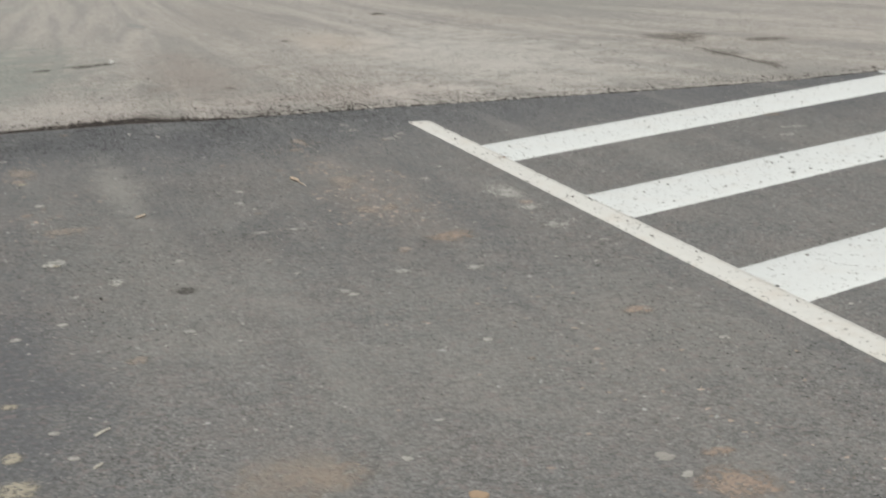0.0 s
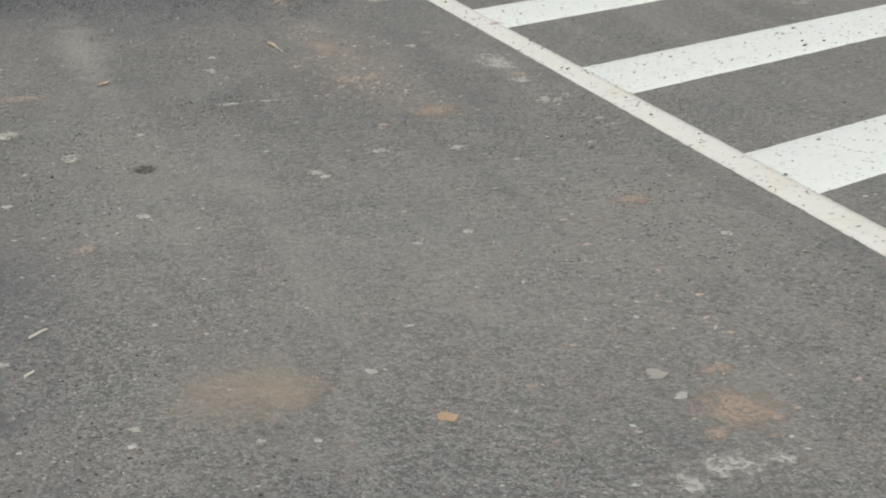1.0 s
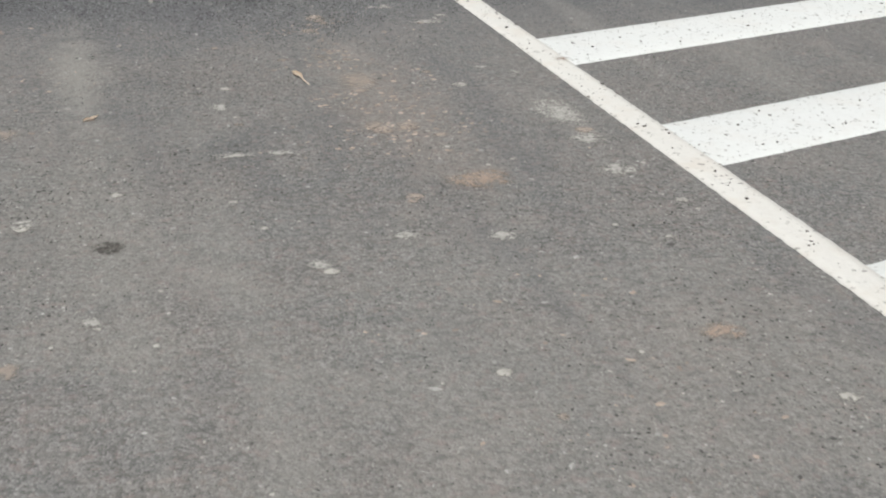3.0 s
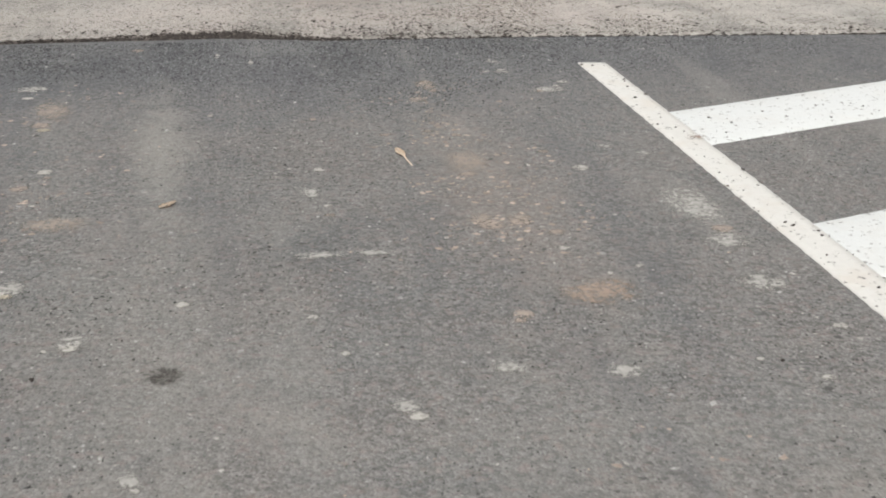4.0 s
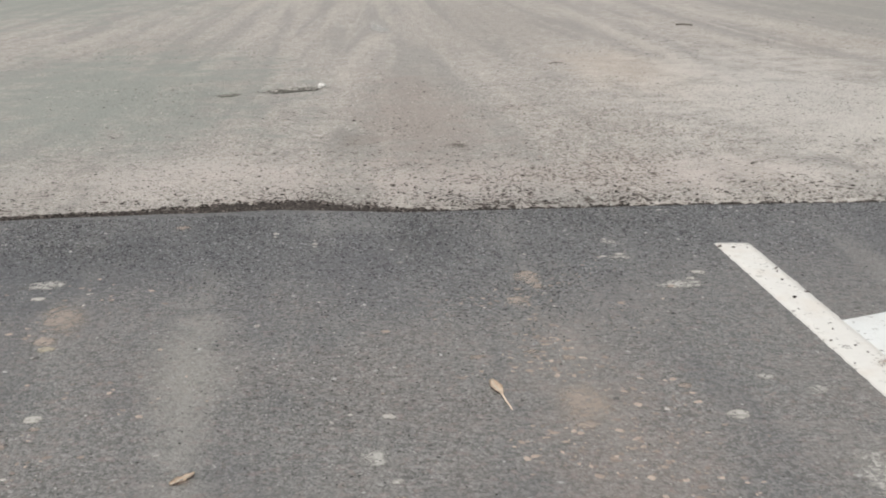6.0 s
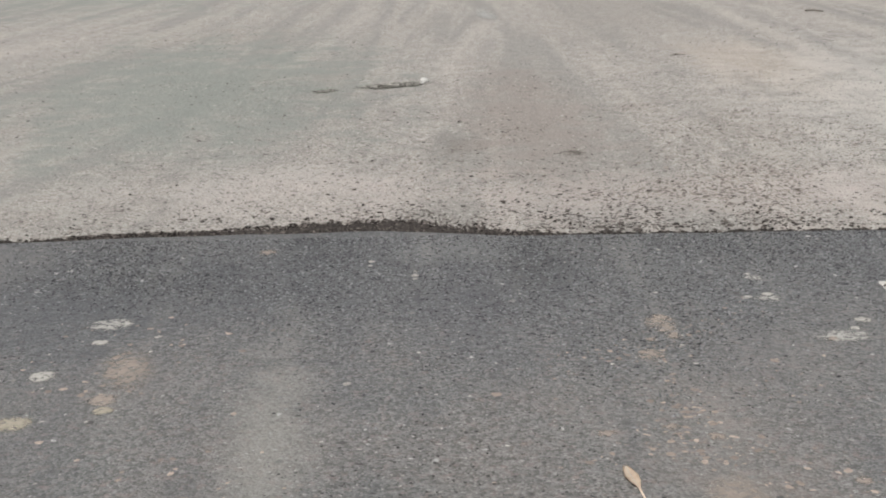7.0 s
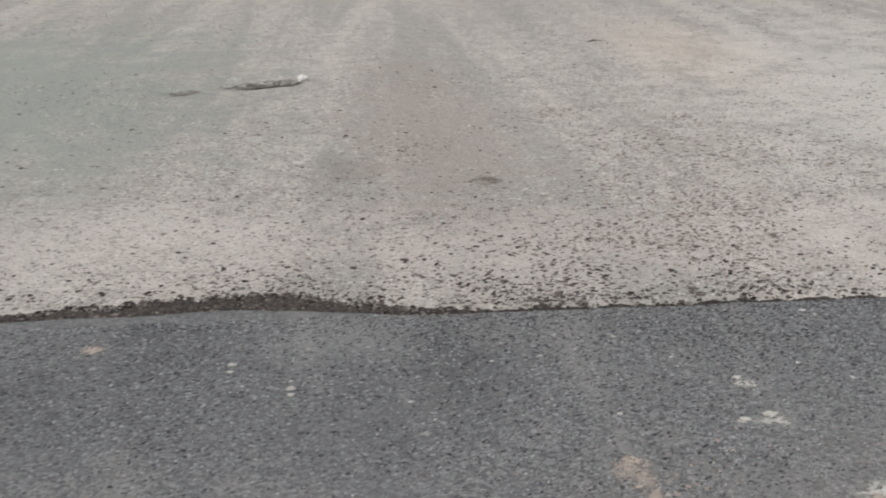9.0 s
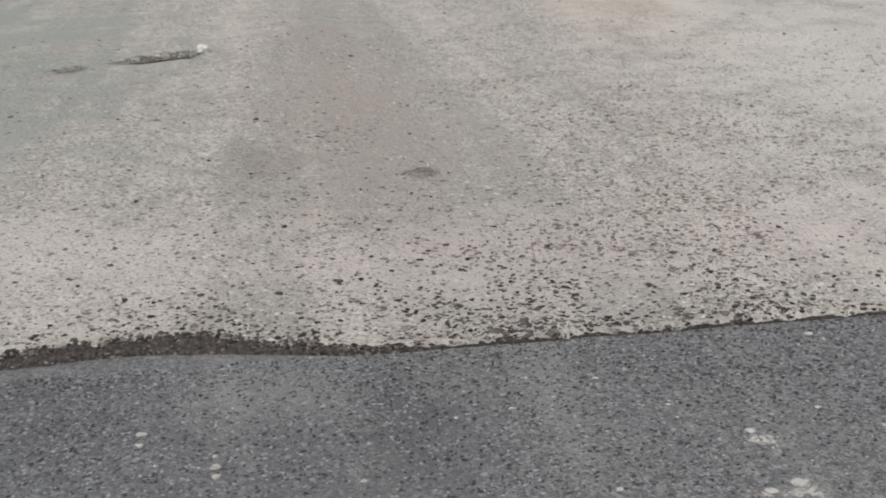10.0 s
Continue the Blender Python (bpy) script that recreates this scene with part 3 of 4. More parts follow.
# small dark flecks close behind the rim: bitumen crumbs, and pit shade as dark pieces
n = 6500
x = rng.normal(-0.2, 0.75, n)
y = lip_y(x) + 0.01 + rng.exponential(0.26, n)
keep = rng.rand(n) < (0.55 + 0.8 * vnoise(x, y, 0.22, 37)) * (1 - 0.6 * ramp(x, -0.6, 0.1))
x, y = x[keep], y[keep]
scatter("dark_flecks", x, y, ground_z(x, y), 0.0026 + 0.0062 * rng.rand(len(x)) ** 2, 0.17, ICO, CRUMBS, rng, "small flat dark flecks on the pale dust, for bitumen crumbs and shaded pits", "crumbs")
# pale grit
n = 80000
x, y = rng.uniform(-2.9, 2.4, n), 0.6 + 3.4 * rng.rand(n) ** 1.4
y = y - SKEW * x
keep = (y > lip_y(x)) & (rng.rand(n) < 0.5 + 0.6 * vnoise(x, y, 0.5, 36))
x, y = x[keep], y[keep]
scatter("dusty_grit", x, y, ground_z(x, y), 0.002 + 0.003 * rng.rand(len(x)) + 0.006 * rng.rand(len(x)) ** 5, 0.25, OCTA, GRIT, rng, "pale dusty grit on the old surface", "grit")
# brown grains bedded in the trodden middle of the old surface
n = 17000
x, y = rng.normal(-0.3, 0.65, n), 0.62 + 2.4 * rng.rand(n) ** 1.3
y = y - SKEW * x
keep = (y > lip_y(x) + 0.03) & (rng.rand(n) < 0.4 + 0.9 * vnoise(x, y, 0.3, 39))
x, y = x[keep], y[keep]
scatter("brown_grit", x, y, ground_z(x, y), 0.003 + 0.007 * rng.rand(len(x)) ** 2, 0.2, ICO, BROWN_GRIT, rng, "brown stone grains bedded in the pale dust", "grit")
# pinkish clay flakes trodden over the asphalt in drifts
n = 1500
x = np.concatenate([rng.normal(-0.72, 0.17, n), rng.normal(-2.15, 0.2, 420), rng.normal(-0.70, 0.35, 360)])
y = np.concatenate([rng.uniform(-2.5, -0.1, n), rng.uniform(-2.1, -0.1, 420), rng.uniform(-5.5, -3.4, 360)])
keep = (x < -0.05) & (rng.rand(len(x)) < 0.4 + 1.1 * vnoise(x, y, 0.16, 38))
x, y = x[keep], y[keep]
scatter("clay_flakes", x, y, 0 * x, 0.003 + 0.009 * rng.rand(len(x)) ** 2.5, 0.13, ICO, CLAY_FLAKE, rng, "pinkish flakes of dry clay trodden onto the asphalt", "clay flakes")
# pale flat flecks of dried mud all over the asphalt, in loose swarms
n = 2600
x, y = rng.uniform(-2.7, -0.06, n), rng.uniform(-5.7, 0.35, n)
keep = rng.rand(n) < (0.28 + 0.85 * vnoise(x, y, 0.45, 52)) * (1 - 0.75 * ramp(y, -0.6, 0.1))
x, y = x[keep], y[keep]
scatter("pale_flecks", x, y, 0 * x, 0.0028 + 0.006 * rng.rand(len(x)) ** 2.5, 0.12, ICO, FLECK, rng, "pale flat flecks of dried mud on the asphalt", "mud flecks")
# grit on the paint
n = 260
x = np.concatenate([rng.uniform(0.0, 0.12, 110), rng.uniform(0.15, 2.6, n)])
k = rng.randint(0, 3, n)
up = rng.rand(n)
y = np.concatenate([rng.uniform(-4.8, -0.05, 110), np.array(STRIPES)[k, 1] + 0.02 + 0.42 * up + (x[110:] - LINE_W) * RAKE])
scatter("paint_grit", x, y, 0 * x + 0.006, 0.002 + 0.006 * rng.rand(len(x)) ** 3, 0.5, ICO, CRUMBS, rng, "dark grit lying on the white paint", "grit")


def stone_mesh(name, seed, flat_by, level=2):
    v, f = ball(level)
    r = np.random.RandomState(seed)
    dents = r.randn(5, 3)
    w = 1 + 0.22 * np.sin(v @ dents.T * 1.9 + r.rand(5) * 6).sum(1) / 2 + 0.22 * (r.rand(len(v)) - 0.5)
    a = np.arctan2(v[:, 1], v[:, 0])
    w = w * (1 + 0.16 * np.sin(2 * a + 6 * r.rand()) + 0.14 * np.sin(3 * a + 6 * r.rand()) + 0.08 * np.sin(5 * a + 6 * r.rand()))
    co = v * w[:, None] * (1.0, 0.8, flat_by)
    me = bpy.data.meshes.new(name)
    me.from_pydata(co.tolist(), [], f.tolist())
    return me


# larger single crumbs along the rim
shapes = [stone_mesh("asphalt_crumb", 40 + i, 0.42, 2) for i in range(12)]
r2 = np.random.RandomState(5)
for i in range(220):
    x = r2.uniform(-2.2, 1.0) if i % 3 else r2.uniform(-0.9, 0.7)
    d = r2.exponential(0.15) + 0.008
    y = float(lip_y(np.array([x]))[0]) + d
    if vnoise(np.array([x]), np.array([y]), 0.13, 34)[0] < -0.35:
        continue
    s = 0.0042 + 0.005 * r2.rand() ** 2
    ob = link("asphalt_crumb", shapes[i % 12], CRUMB)
    ob.matrix_world = Matrix.Translation((x, y, float(ground_z(np.array([x]), np.array([y]))[0]) + 0.3 * s)) @ pose(0, 0, 0, 0, 0, r2.rand() * 360) @ Matrix.Diagonal((s * (0.8 + 0.7 * r2.rand()), s, s, 1))
    tagged(ob, "dark crumb of broken asphalt on pale dust", "asphalt crumb", "crumbs along the broken edge")


def stone(name, x, y, sx, sy, h, turn, material, label, category="stone", seed=1):
    me = stone_mesh(name, seed, 1.0, 3)
    ob = link(name, me, material)
    z = 0.0 if y < edge_y(np.array([x]))[0] else float(ground_z(np.array([x]), np.array([y]))[0])
    ob.matrix_world = Matrix.Translation((x, y, z + 0.25 * h)) @ pose(0, 0, 0, 0, 0, turn) @ Matrix.Diagonal((sx / 2, sy / 1.6, h / 2, 1))
    return tagged(ob, label, category)


def film(name, x, y, sx, sy, turn, material, label, seed=0, lift=0.0):
    """A low ragged mound of dust, a few millimetres thick, that lies on the surface."""
    bm = bmesh.new()
    rings, spokes = 6, 28
    mid = bm.verts.new((0, 0, 0.004))
    last = None
    for k in range(1, rings + 1):
        ring = []
        for j in range(spokes):
            a = 2 * math.pi * j / spokes
            p = Vector((math.cos(a), math.sin(a), 0))
            r = k / rings * (1 + 0.22 * noise.noise(p * 1.6 + Vector((seed, 0, 0))) + 0.1 * noise.noise(p * 5 + Vector((0, seed, 0))))
            ring.append(bm.verts.new((p.x * r * sx * 0.70, p.y * r * sy * 0.70, 0.004 - 0.0032 * (k / rings) ** 2)))
        for j in range(spokes):
            if last:
                bm.faces.new((last[j], ring[j], ring[(j + 1) % spokes], last[(j + 1) % spokes]))
            else:
                bm.faces.new((mid, ring[j], ring[(j + 1) % spokes]))
        last = ring
    for f in bm.faces:
        f.smooth = True
    me = bpy.data.meshes.new(name)
    bm.to_mesh(me)
    bm.free()
    ob = link(name, me, material)
    z = 0.0 if y < edge_y(np.array([x]))[0] else float(ground_z(np.array([x]), np.array([y]))[0])
    ob.matrix_world = pose(x, y, z + lift, 0, 0, turn)
    if y > edge_y(np.array([x]))[0]:
        place = np.array([(ob.matrix_world @ v.co)[:] for v in me.vertices])
        for v, h in zip(me.vertices, ground_z(place[:, 0], place[:, 1])):
            v.co.z += float(h) - z + 0.004
    return tagged(ob, label, "dust patch")


CLAY = "ragged patch of orange clay dust on grey asphalt"
PINK = "ragged patch of pale pinkish clay dust on grey asphalt"
PALE = "pale scuffed dust patch on grey asphalt"
film("clay_patch", -1.708, -4.748, 0.350, 0.273, 10, SAND_FILM, "broad thin film of sandy dust on grey asphalt", 1)
film("clay_patch", -1.636, -4.770, 0.185, 0.148, 0, SAND_FILM, "broad thin film of sandy dust on grey asphalt", 2)
film("clay_patch", -0.780, -5.173, 0.191, 0.202, 20, CLAY_FILM, CLAY, 3)
film("clay_patch", -0.731, -4.992, 0.075, 0.062, 0, CLAY_FILM, CLAY, 4)
film("clay_patch", -0.870, -5.253, 0.055, 0.062, 0, CLAY_FILM, CLAY, 5)
film("clay_patch", -1.955, -3.718, 0.077, 0.091, 0, PINK_FILM, PINK, 6)
film("clay_patch", -0.626, -2.668, 0.168, 0.176, 15, CLAY_FILM, CLAY, 7)
film("clay_patch", -2.039, -1.907, 0.165, 0.123, 0, PINK_FILM, PINK, 8)
film("clay_patch", -2.151, -0.534, 0.133, 0.266, 10, PINK_FILM, PINK, 9)
film("clay_patch", -0.715, -0.306, 0.084, 0.141, 0, PINK_FILM, PINK, 10)
film("clay_patch", -0.777, -0.552, 0.069, 0.087, 0, PINK_FILM, PINK, 11)
film("clay_patch", -0.699, -0.415, 0.044, 0.054, 0, PINK_FILM, PINK, 12)
film("clay_patch", -0.750, -1.447, 0.129, 0.262, -10, PINK_FILM, PINK, 13)
film("clay_patch", -0.815, -2.048, 0.089, 0.110, 0, PINK_FILM, PINK, 14)
film("clay_patch", -0.705, -2.062, 0.069, 0.088, 0, PINK_FILM, PINK, 15)
film("clay_patch", -2.412, -1.270, 0.104, 0.112, 0, PINK_FILM, PINK, 16)
film("clay_patch", -0.403, -3.862, 0.099, 0.089, 0, CLAY_FILM, CLAY, 17)
film("dust_patch", -0.166, -1.993, 0.146, 0.348, 0, PALE_FILM, PALE, 20)
film("dust_patch", -0.172, -2.347, 0.127, 0.120, 0, PALE_FILM, PALE, 21)
film("dust_patch", -0.193, -2.680, 0.117, 0.131, 0, PALE_FILM, PALE, 22)
film("dust_patch", -1.303, -2.291, 0.121, 0.055, 0, PALE_FILM, PALE, 23)
film("dust_patch", -1.163, -2.294, 0.090, 0.044, 0, PALE_FILM, PALE, 24)
film("dust_patch", -0.706, -3.153, 0.075, 0.077, 0, PALE_FILM, PALE, 25)
film("dust_patch", -0.946, -3.095, 0.065, 0.067, 0, PALE_FILM, PALE, 26)
film("dust_patch", -1.207, -3.260, 0.061, 0.061, 0, PALE_FILM, PALE, 27)
film("dust_patch", -1.922, -2.794, 0.067, 0.079, 0, PALE_FILM, PALE, 28)
film("dust_patch", -1.765, -3.504, 0.051, 0.062, 0, PALE_FILM, PALE, 29)
film("dust_patch", -2.109, -2.421, 0.093, 0.095, 0, PALE_FILM, PALE, 30)
film("dust_patch", -0.899, -5.378, 0.111, 0.102, 0, PALE_FILM, PALE, 31)
film("dust_patch", -1.010, -5.415, 0.081, 0.079, 0, PALE_FILM, PALE, 32)
film("dust_patch", -0.799, -5.387, 0.050, 0.051, 0, PALE_FILM, PALE, 33)
film("dust_patch", -0.244, -0.463, 0.136, 0.097, 5, PALE_FILM, PALE, 34)
film("dust_patch", -1.287, -1.716, 0.065, 0.094, 0, PALE_FILM, PALE, 35)
film("dust_patch", -0.250, -1.322, 0.049, 0.054, 0, PALE_FILM, PALE, 36)
film("dust_patch", -0.142, -1.434, 0.053, 0.060, 0, PALE_FILM, PALE, 37)
film("dust_patch", -2.270, -0.152, 0.123, 0.100, 0, PALE_FILM, PALE, 38)
film("dust_patch", -0.359, -0.118, 0.078, 0.059, 0, PALE_FILM, PALE, 39)
film("dust_patch", -0.361, 0.086, 0.054, 0.048, 0, PALE_FILM, PALE, 40)
film("oil_spot", -1.706, -3.021, 0.087, 0.090, 0, DARK_FILM, "small dark oil spot on grey asphalt", 41)
film("chalk_mark", -0.755, 6.95, 0.13, 0.62, 4, CHALK_FILM, "chalky pale mark on the dusty old surface", 42)

# dark and brown films laid over hollows of the old surface
HOLLOW = "dark film in a hollow of the dusty old surface"
film("dark_patch", -1.439, 3.804, 0.336, 0.149, 9, HOLLOW_FILM, HOLLOW, 43)
film("dark_patch", -1.836, 3.713, 0.160, 0.107, 16, BROWN_HOLLOW_FILM, HOLLOW, 44)
film("dark_patch", -0.680, 1.957, 0.097, 0.117, 0, BROWN_HOLLOW_FILM, HOLLOW, 45)
film("dark_patch", -1.162, 2.189, 0.237, 0.471, 0, THIN_SOIL_FILM, "thin brown soil stain on the dusty old surface", 50)
film("dark_patch", -1.617, 3.759, 0.219, 0.106, 10, THIN_SOIL_FILM, "thin brown soil stain on the dusty old surface", 51)
film("dark_patch", 3.225, 3.038, 0.518, 0.498, 0, BROWN_HOLLOW_FILM, HOLLOW, 46)
film("dark_patch", 3.059, 1.955, 0.262, 0.805, -10, BROWN_HOLLOW_FILM, HOLLOW, 47)
film("dark_patch", 3.038, 1.302, 0.192, 0.607, -8, BROWN_HOLLOW_FILM, HOLLOW, 48)
film("dark_patch", 3.685, 2.397, 0.341, 0.248, 0, BROWN_HOLLOW_FILM, HOLLOW, 49)

film("dust_patch", 1.790, -1.172, 0.184, 0.084, -6, PALE_FILM, PALE, 61)
film("dust_patch", 1.763, -2.279, 0.166, 0.085, -10, PALE_FILM, PALE, 62)
film("dust_patch", 1.637, -1.366, 0.129, 0.084, 0, PALE_FILM, PALE, 63)
film("dust_patch", 1.902, -0.778, 0.110, 0.105, 0, PINK_FILM, PALE, 64)
film("clay_patch", 0.099, -1.291, 0.072, 0.065, 10, CLAY_FILM, "small tan clay smear on the white bay line", 65, 0.0072)
for cx, cy in ((1.154, -1.978), (1.164, -2.010), (1.248, -2.023), (1.367, -1.898), (1.148, -2.234), (0.725, -2.375), (0.905, -2.357), (1.928, -1.734), (0.523, -2.220), (0.041, -2.231), (0.051, -2.264)):
    crumb = link("asphalt_crumb", shapes[int(cx * 100) % 12], CRUMB)
    crumb.matrix_world = Matrix.Translation((cx, cy, 0.008)) @ pose(0, 0, 0, 0, 0, 300 * cx) @ Matrix.Diagonal((0.007, 0.0055, 0.005, 1))
    tagged(crumb, "dark crumb of asphalt lying on white paint", "asphalt crumb", "crumbs on the paint")

stone("clay_clod", -1.343, -5.009, 0.037, 0.038, 0.012, 10, CLAY_STONE, "crumbled orange clay clod on grey asphalt", "clay clod", 51)
stone("stone", -0.857, -4.972, 0.052, 0.036, 0.010, -35, PALE_STONE, "flat pale stone bedded in the asphalt", seed=52)
stone("stone", -0.861, -5.084, 0.036, 0.025, 0.008, 15, PALE_STONE, "flat pale stone bedded in the asphalt", seed=53)
stone("stone", -1.431, -4.744, 0.027, 0.023, 0.008, 0, PALE_STONE, "small pale stone on the asphalt", seed=54)
stone("stone", -1.946, -4.843, 0.025, 0.021, 0.007, 20, PALE_STONE, "small pale stone on the asphalt", seed=55)
stone("stone", -1.718, -4.987, 0.016, 0.018, 0.010, 0, PALE_STONE, "small white stone on the asphalt", seed=56)
stone("stone", -1.238, -1.464, 0.026, 0.024, 0.008, 0, PALE_STONE, "small white stone on the asphalt", seed=57)
stone("stone", -1.575, -0.692, 0.020, 0.020, 0.008, 0, PALE_STONE, "small white stone on the asphalt", seed=58)
stone("stone", -1.389, 0.229, 0.018, 0.017, 0.008, 0, PALE_STONE, "small white stone on the asphalt", seed=59)
stone("stone", -1.530, 0.401, 0.018, 0.014, 0.007, 0, PALE_STONE, "small white stone on the asphalt", seed=60)
film("clay_patch", -2.371, -0.881, 0.105, 0.085, 20, SANDY_FILM, "crumbled sandy clay smear on grey asphalt", 190)
film("mud_fleck", -2.372, -0.558, 0.060, 0.075, 0, FLECK_FILM, "pale flat fleck of dried mud on grey asphalt", 191)
stone("stone", -1.282, 3.893, 0.049, 0.064, 0.03, 0, WHITE_STONE, "white stone beside a dark groove in the dust", seed=62)
stone("stone", -0.923, 1.764, 0.016, 0.017, 0.010, 0, PALE_STONE, "small white stone on the dusty old surface", seed=63)

# single flecks, flakes and clods trodden onto the asphalt
film("clay_flake", -0.705, -0.255, 0.046, 0.039, -29, FLAKE_FILM, "pinkish flake of dried clay on grey asphalt", 71)
film("clay_flake", -0.718, -0.370, 0.018, 0.015, 6, FLAKE_FILM, "pinkish flake of dried clay on grey asphalt", 72)
film("clay_flake", -0.762, -0.438, 0.026, 0.027, 6, FLAKE_FILM, "pinkish flake of dried clay on grey asphalt", 73)
film("mud_fleck", -0.686, -0.493, 0.014, 0.012, -31, FLECK_FILM, "pale flat fleck of dried mud on grey asphalt", 74)
film("mud_fleck", -0.677, -0.028, 0.013, 0.013, -21, FLECK_FILM, "pale flat fleck of dried mud on grey asphalt", 75)
film("mud_fleck", -0.366, 0.128, 0.020, 0.017, -33, FLECK_FILM, "pale flat fleck of dried mud on grey asphalt", 76)
film("mud_fleck", -0.355, -0.083, 0.033, 0.039, -3, FLECK_FILM, "pale flat fleck of dried mud on grey asphalt", 77)
film("mud_fleck", -0.418, -0.098, 0.026, 0.020, -17, FLECK_FILM, "pale flat fleck of dried mud on grey asphalt", 78)
film("clay_flake", -1.876, 0.556, 0.054, 0.053, 34, FLAKE_FILM, "pinkish flake of dried clay on grey asphalt", 79)
film("mud_fleck", -2.112, -0.277, 0.022, 0.022, -2, FLECK_FILM, "pale flat fleck of dried mud on grey asphalt", 80)
film("mud_fleck", -1.389, 0.273, 0.017, 0.016, 16, FLECK_FILM, "pale flat fleck of dried mud on grey asphalt", 81)
film("mud_fleck", -1.765, 0.016, 0.011, 0.009, -37, FLECK_FILM, "pale flat fleck of dried mud on grey asphalt", 82)
film("mud_fleck", -2.268, -0.306, 0.040, 0.035, -1, FLECK_FILM, "pale flat fleck of dried mud on grey asphalt", 83)
film("clay_patch", -2.164, -0.817, 0.05, 0.048, 16, SANDY_FILM, "crumbled sandy clay smear on grey asphalt", 84)
film("clay_flake", -0.816, -1.039, 0.036, 0.037, -27, FLAKE_FILM, "pinkish flake of dried clay on grey asphalt", 85)
film("clay_flake", -0.968, -1.062, 0.043, 0.036, 4, FLAKE_FILM, "pinkish flake of dried clay on grey asphalt", 86)
film("clay_flake", -0.728, -1.102, 0.035, 0.037, 19, FLAKE_FILM, "pinkish flake of dried clay on grey asphalt", 87)
film("mud_fleck", -0.151, -0.339, 0.044, 0.046, 39, FLECK_FILM, "pale flat fleck of dried mud on grey asphalt", 88)
film("clay_flake", -0.278, -0.481, 0.040, 0.039, -36, FLAKE_FILM, "pinkish flake of dried clay on grey asphalt", 89)
film("mud_fleck", -0.193, -0.405, 0.029, 0.024, -9, FLECK_FILM, "pale flat fleck of dried mud on grey asphalt", 90)
film("clay_patch", -2.109, -2.475, 0.034, 0.036, -11, SANDY_FILM, "crumbled sandy clay smear on grey asphalt", 91)
film("mud_fleck", -1.672, -2.599, 0.035, 0.040, 27, FLECK_FILM, "pale flat fleck of dried mud on grey asphalt", 92)
film("mud_fleck", -1.360, -2.732, 0.027, 0.028, -36, FLECK_FILM, "pale flat fleck of dried mud on grey asphalt", 93)
film("mud_fleck", -1.305, -2.962, 0.023, 0.025, 24, FLECK_FILM, "pale flat fleck of dried mud on grey asphalt", 94)
film("mud_fleck", -1.335, -2.917, 0.018, 0.015, -21, FLECK_FILM, "pale flat fleck of dried mud on grey asphalt", 95)
film("mud_fleck", -1.209, -2.928, 0.016, 0.013, -2, FLECK_FILM, "pale flat fleck of dried mud on grey asphalt", 96)
film("mud_fleck", -1.189, -3.308, 0.040, 0.045, 11, FLECK_FILM, "pale flat fleck of dried mud on grey asphalt", 97)
film("mud_fleck", -0.567, -2.548, 0.018, 0.019, 12, FLECK_FILM, "pale flat fleck of dried mud on grey asphalt", 98)
film("mud_fleck", -0.475, -2.502, 0.022, 0.024, 17, FLECK_FILM, "pale flat fleck of dried mud on grey asphalt", 99)
film("clay_flake", -0.868, -2.829, 0.030, 0.030, 27, FLAKE_FILM, "pinkish flake of dried clay on grey asphalt", 100)
stone("asphalt_crumb", -0.339, -3.155, 0.009, 0.008, 0.006, 30, CRUMB, "small dark crumb of asphalt on the pavement", "asphalt crumb", 101)
film("mud_fleck", -0.384, -3.138, 0.019, 0.019, 38, FLECK_FILM, "pale flat fleck of dried mud on grey asphalt", 102)
film("mud_fleck", -0.275, -3.258, 0.031, 0.029, -21, FLECK_FILM, "pale flat fleck of dried mud on grey asphalt", 103)
film("mud_fleck", -0.125, -2.984, 0.043, 0.035, -26, FLECK_FILM, "pale flat fleck of dried mud on grey asphalt", 104)
film("mud_fleck", -0.343, -3.491, 0.011, 0.009, -18, FLECK_FILM, "pale flat fleck of dried mud on grey asphalt", 105)
film("mud_fleck", -1.280, -4.531, 0.024, 0.018, -1, FLECK_FILM, "pale flat fleck of dried mud on grey asphalt", 106)
film("mud_fleck", -1.405, -4.655, 0.013, 0.011, 30, FLECK_FILM, "pale flat fleck of dried mud on grey asphalt", 107)
film("mud_fleck", -1.750, -4.326, 0.014, 0.012, -23, FLECK_FILM, "pale flat fleck of dried mud on grey asphalt", 108)
film("mud_fleck", -1.733, -4.414, 0.013, 0.014, -27, FLECK_FILM, "pale flat fleck of dried mud on grey asphalt", 109)
film("clay_flake", -1.174, -5.180, 0.029, 0.023, 21, FLAKE_FILM, "pinkish flake of dried clay on grey asphalt", 110)
film("mud_fleck", -1.613, -5.017, 0.018, 0.019, -21, FLECK_FILM, "pale flat fleck of dried mud on grey asphalt", 111)
film("mud_fleck", -0.936, -3.951, 0.038, 0.035, 25, FLECK_FILM, "pale flat fleck of dried mud on grey asphalt", 112)
stone("asphalt_crumb", -1.993, -2.994, 0.013, 0.014, 0.006, -6, CRUMB, "small dark crumb of asphalt on the pavement", "asphalt crumb", 113)
film("mud_fleck", 0.232, -4.076, 0.020, 0.017, -2, FLECK_FILM, "pale flat fleck of dried mud on grey asphalt", 114)
film("mud_fleck", -0.290, -4.219, 0.041, 0.034, -34, FLECK_FILM, "pale flat fleck of dried mud on grey asphalt", 115)
stone("asphalt_crumb", -0.061, -4.734, 0.008, 0.007, 0.006, 9, CRUMB, "small dark crumb of asphalt on the pavement", "asphalt crumb", 116)
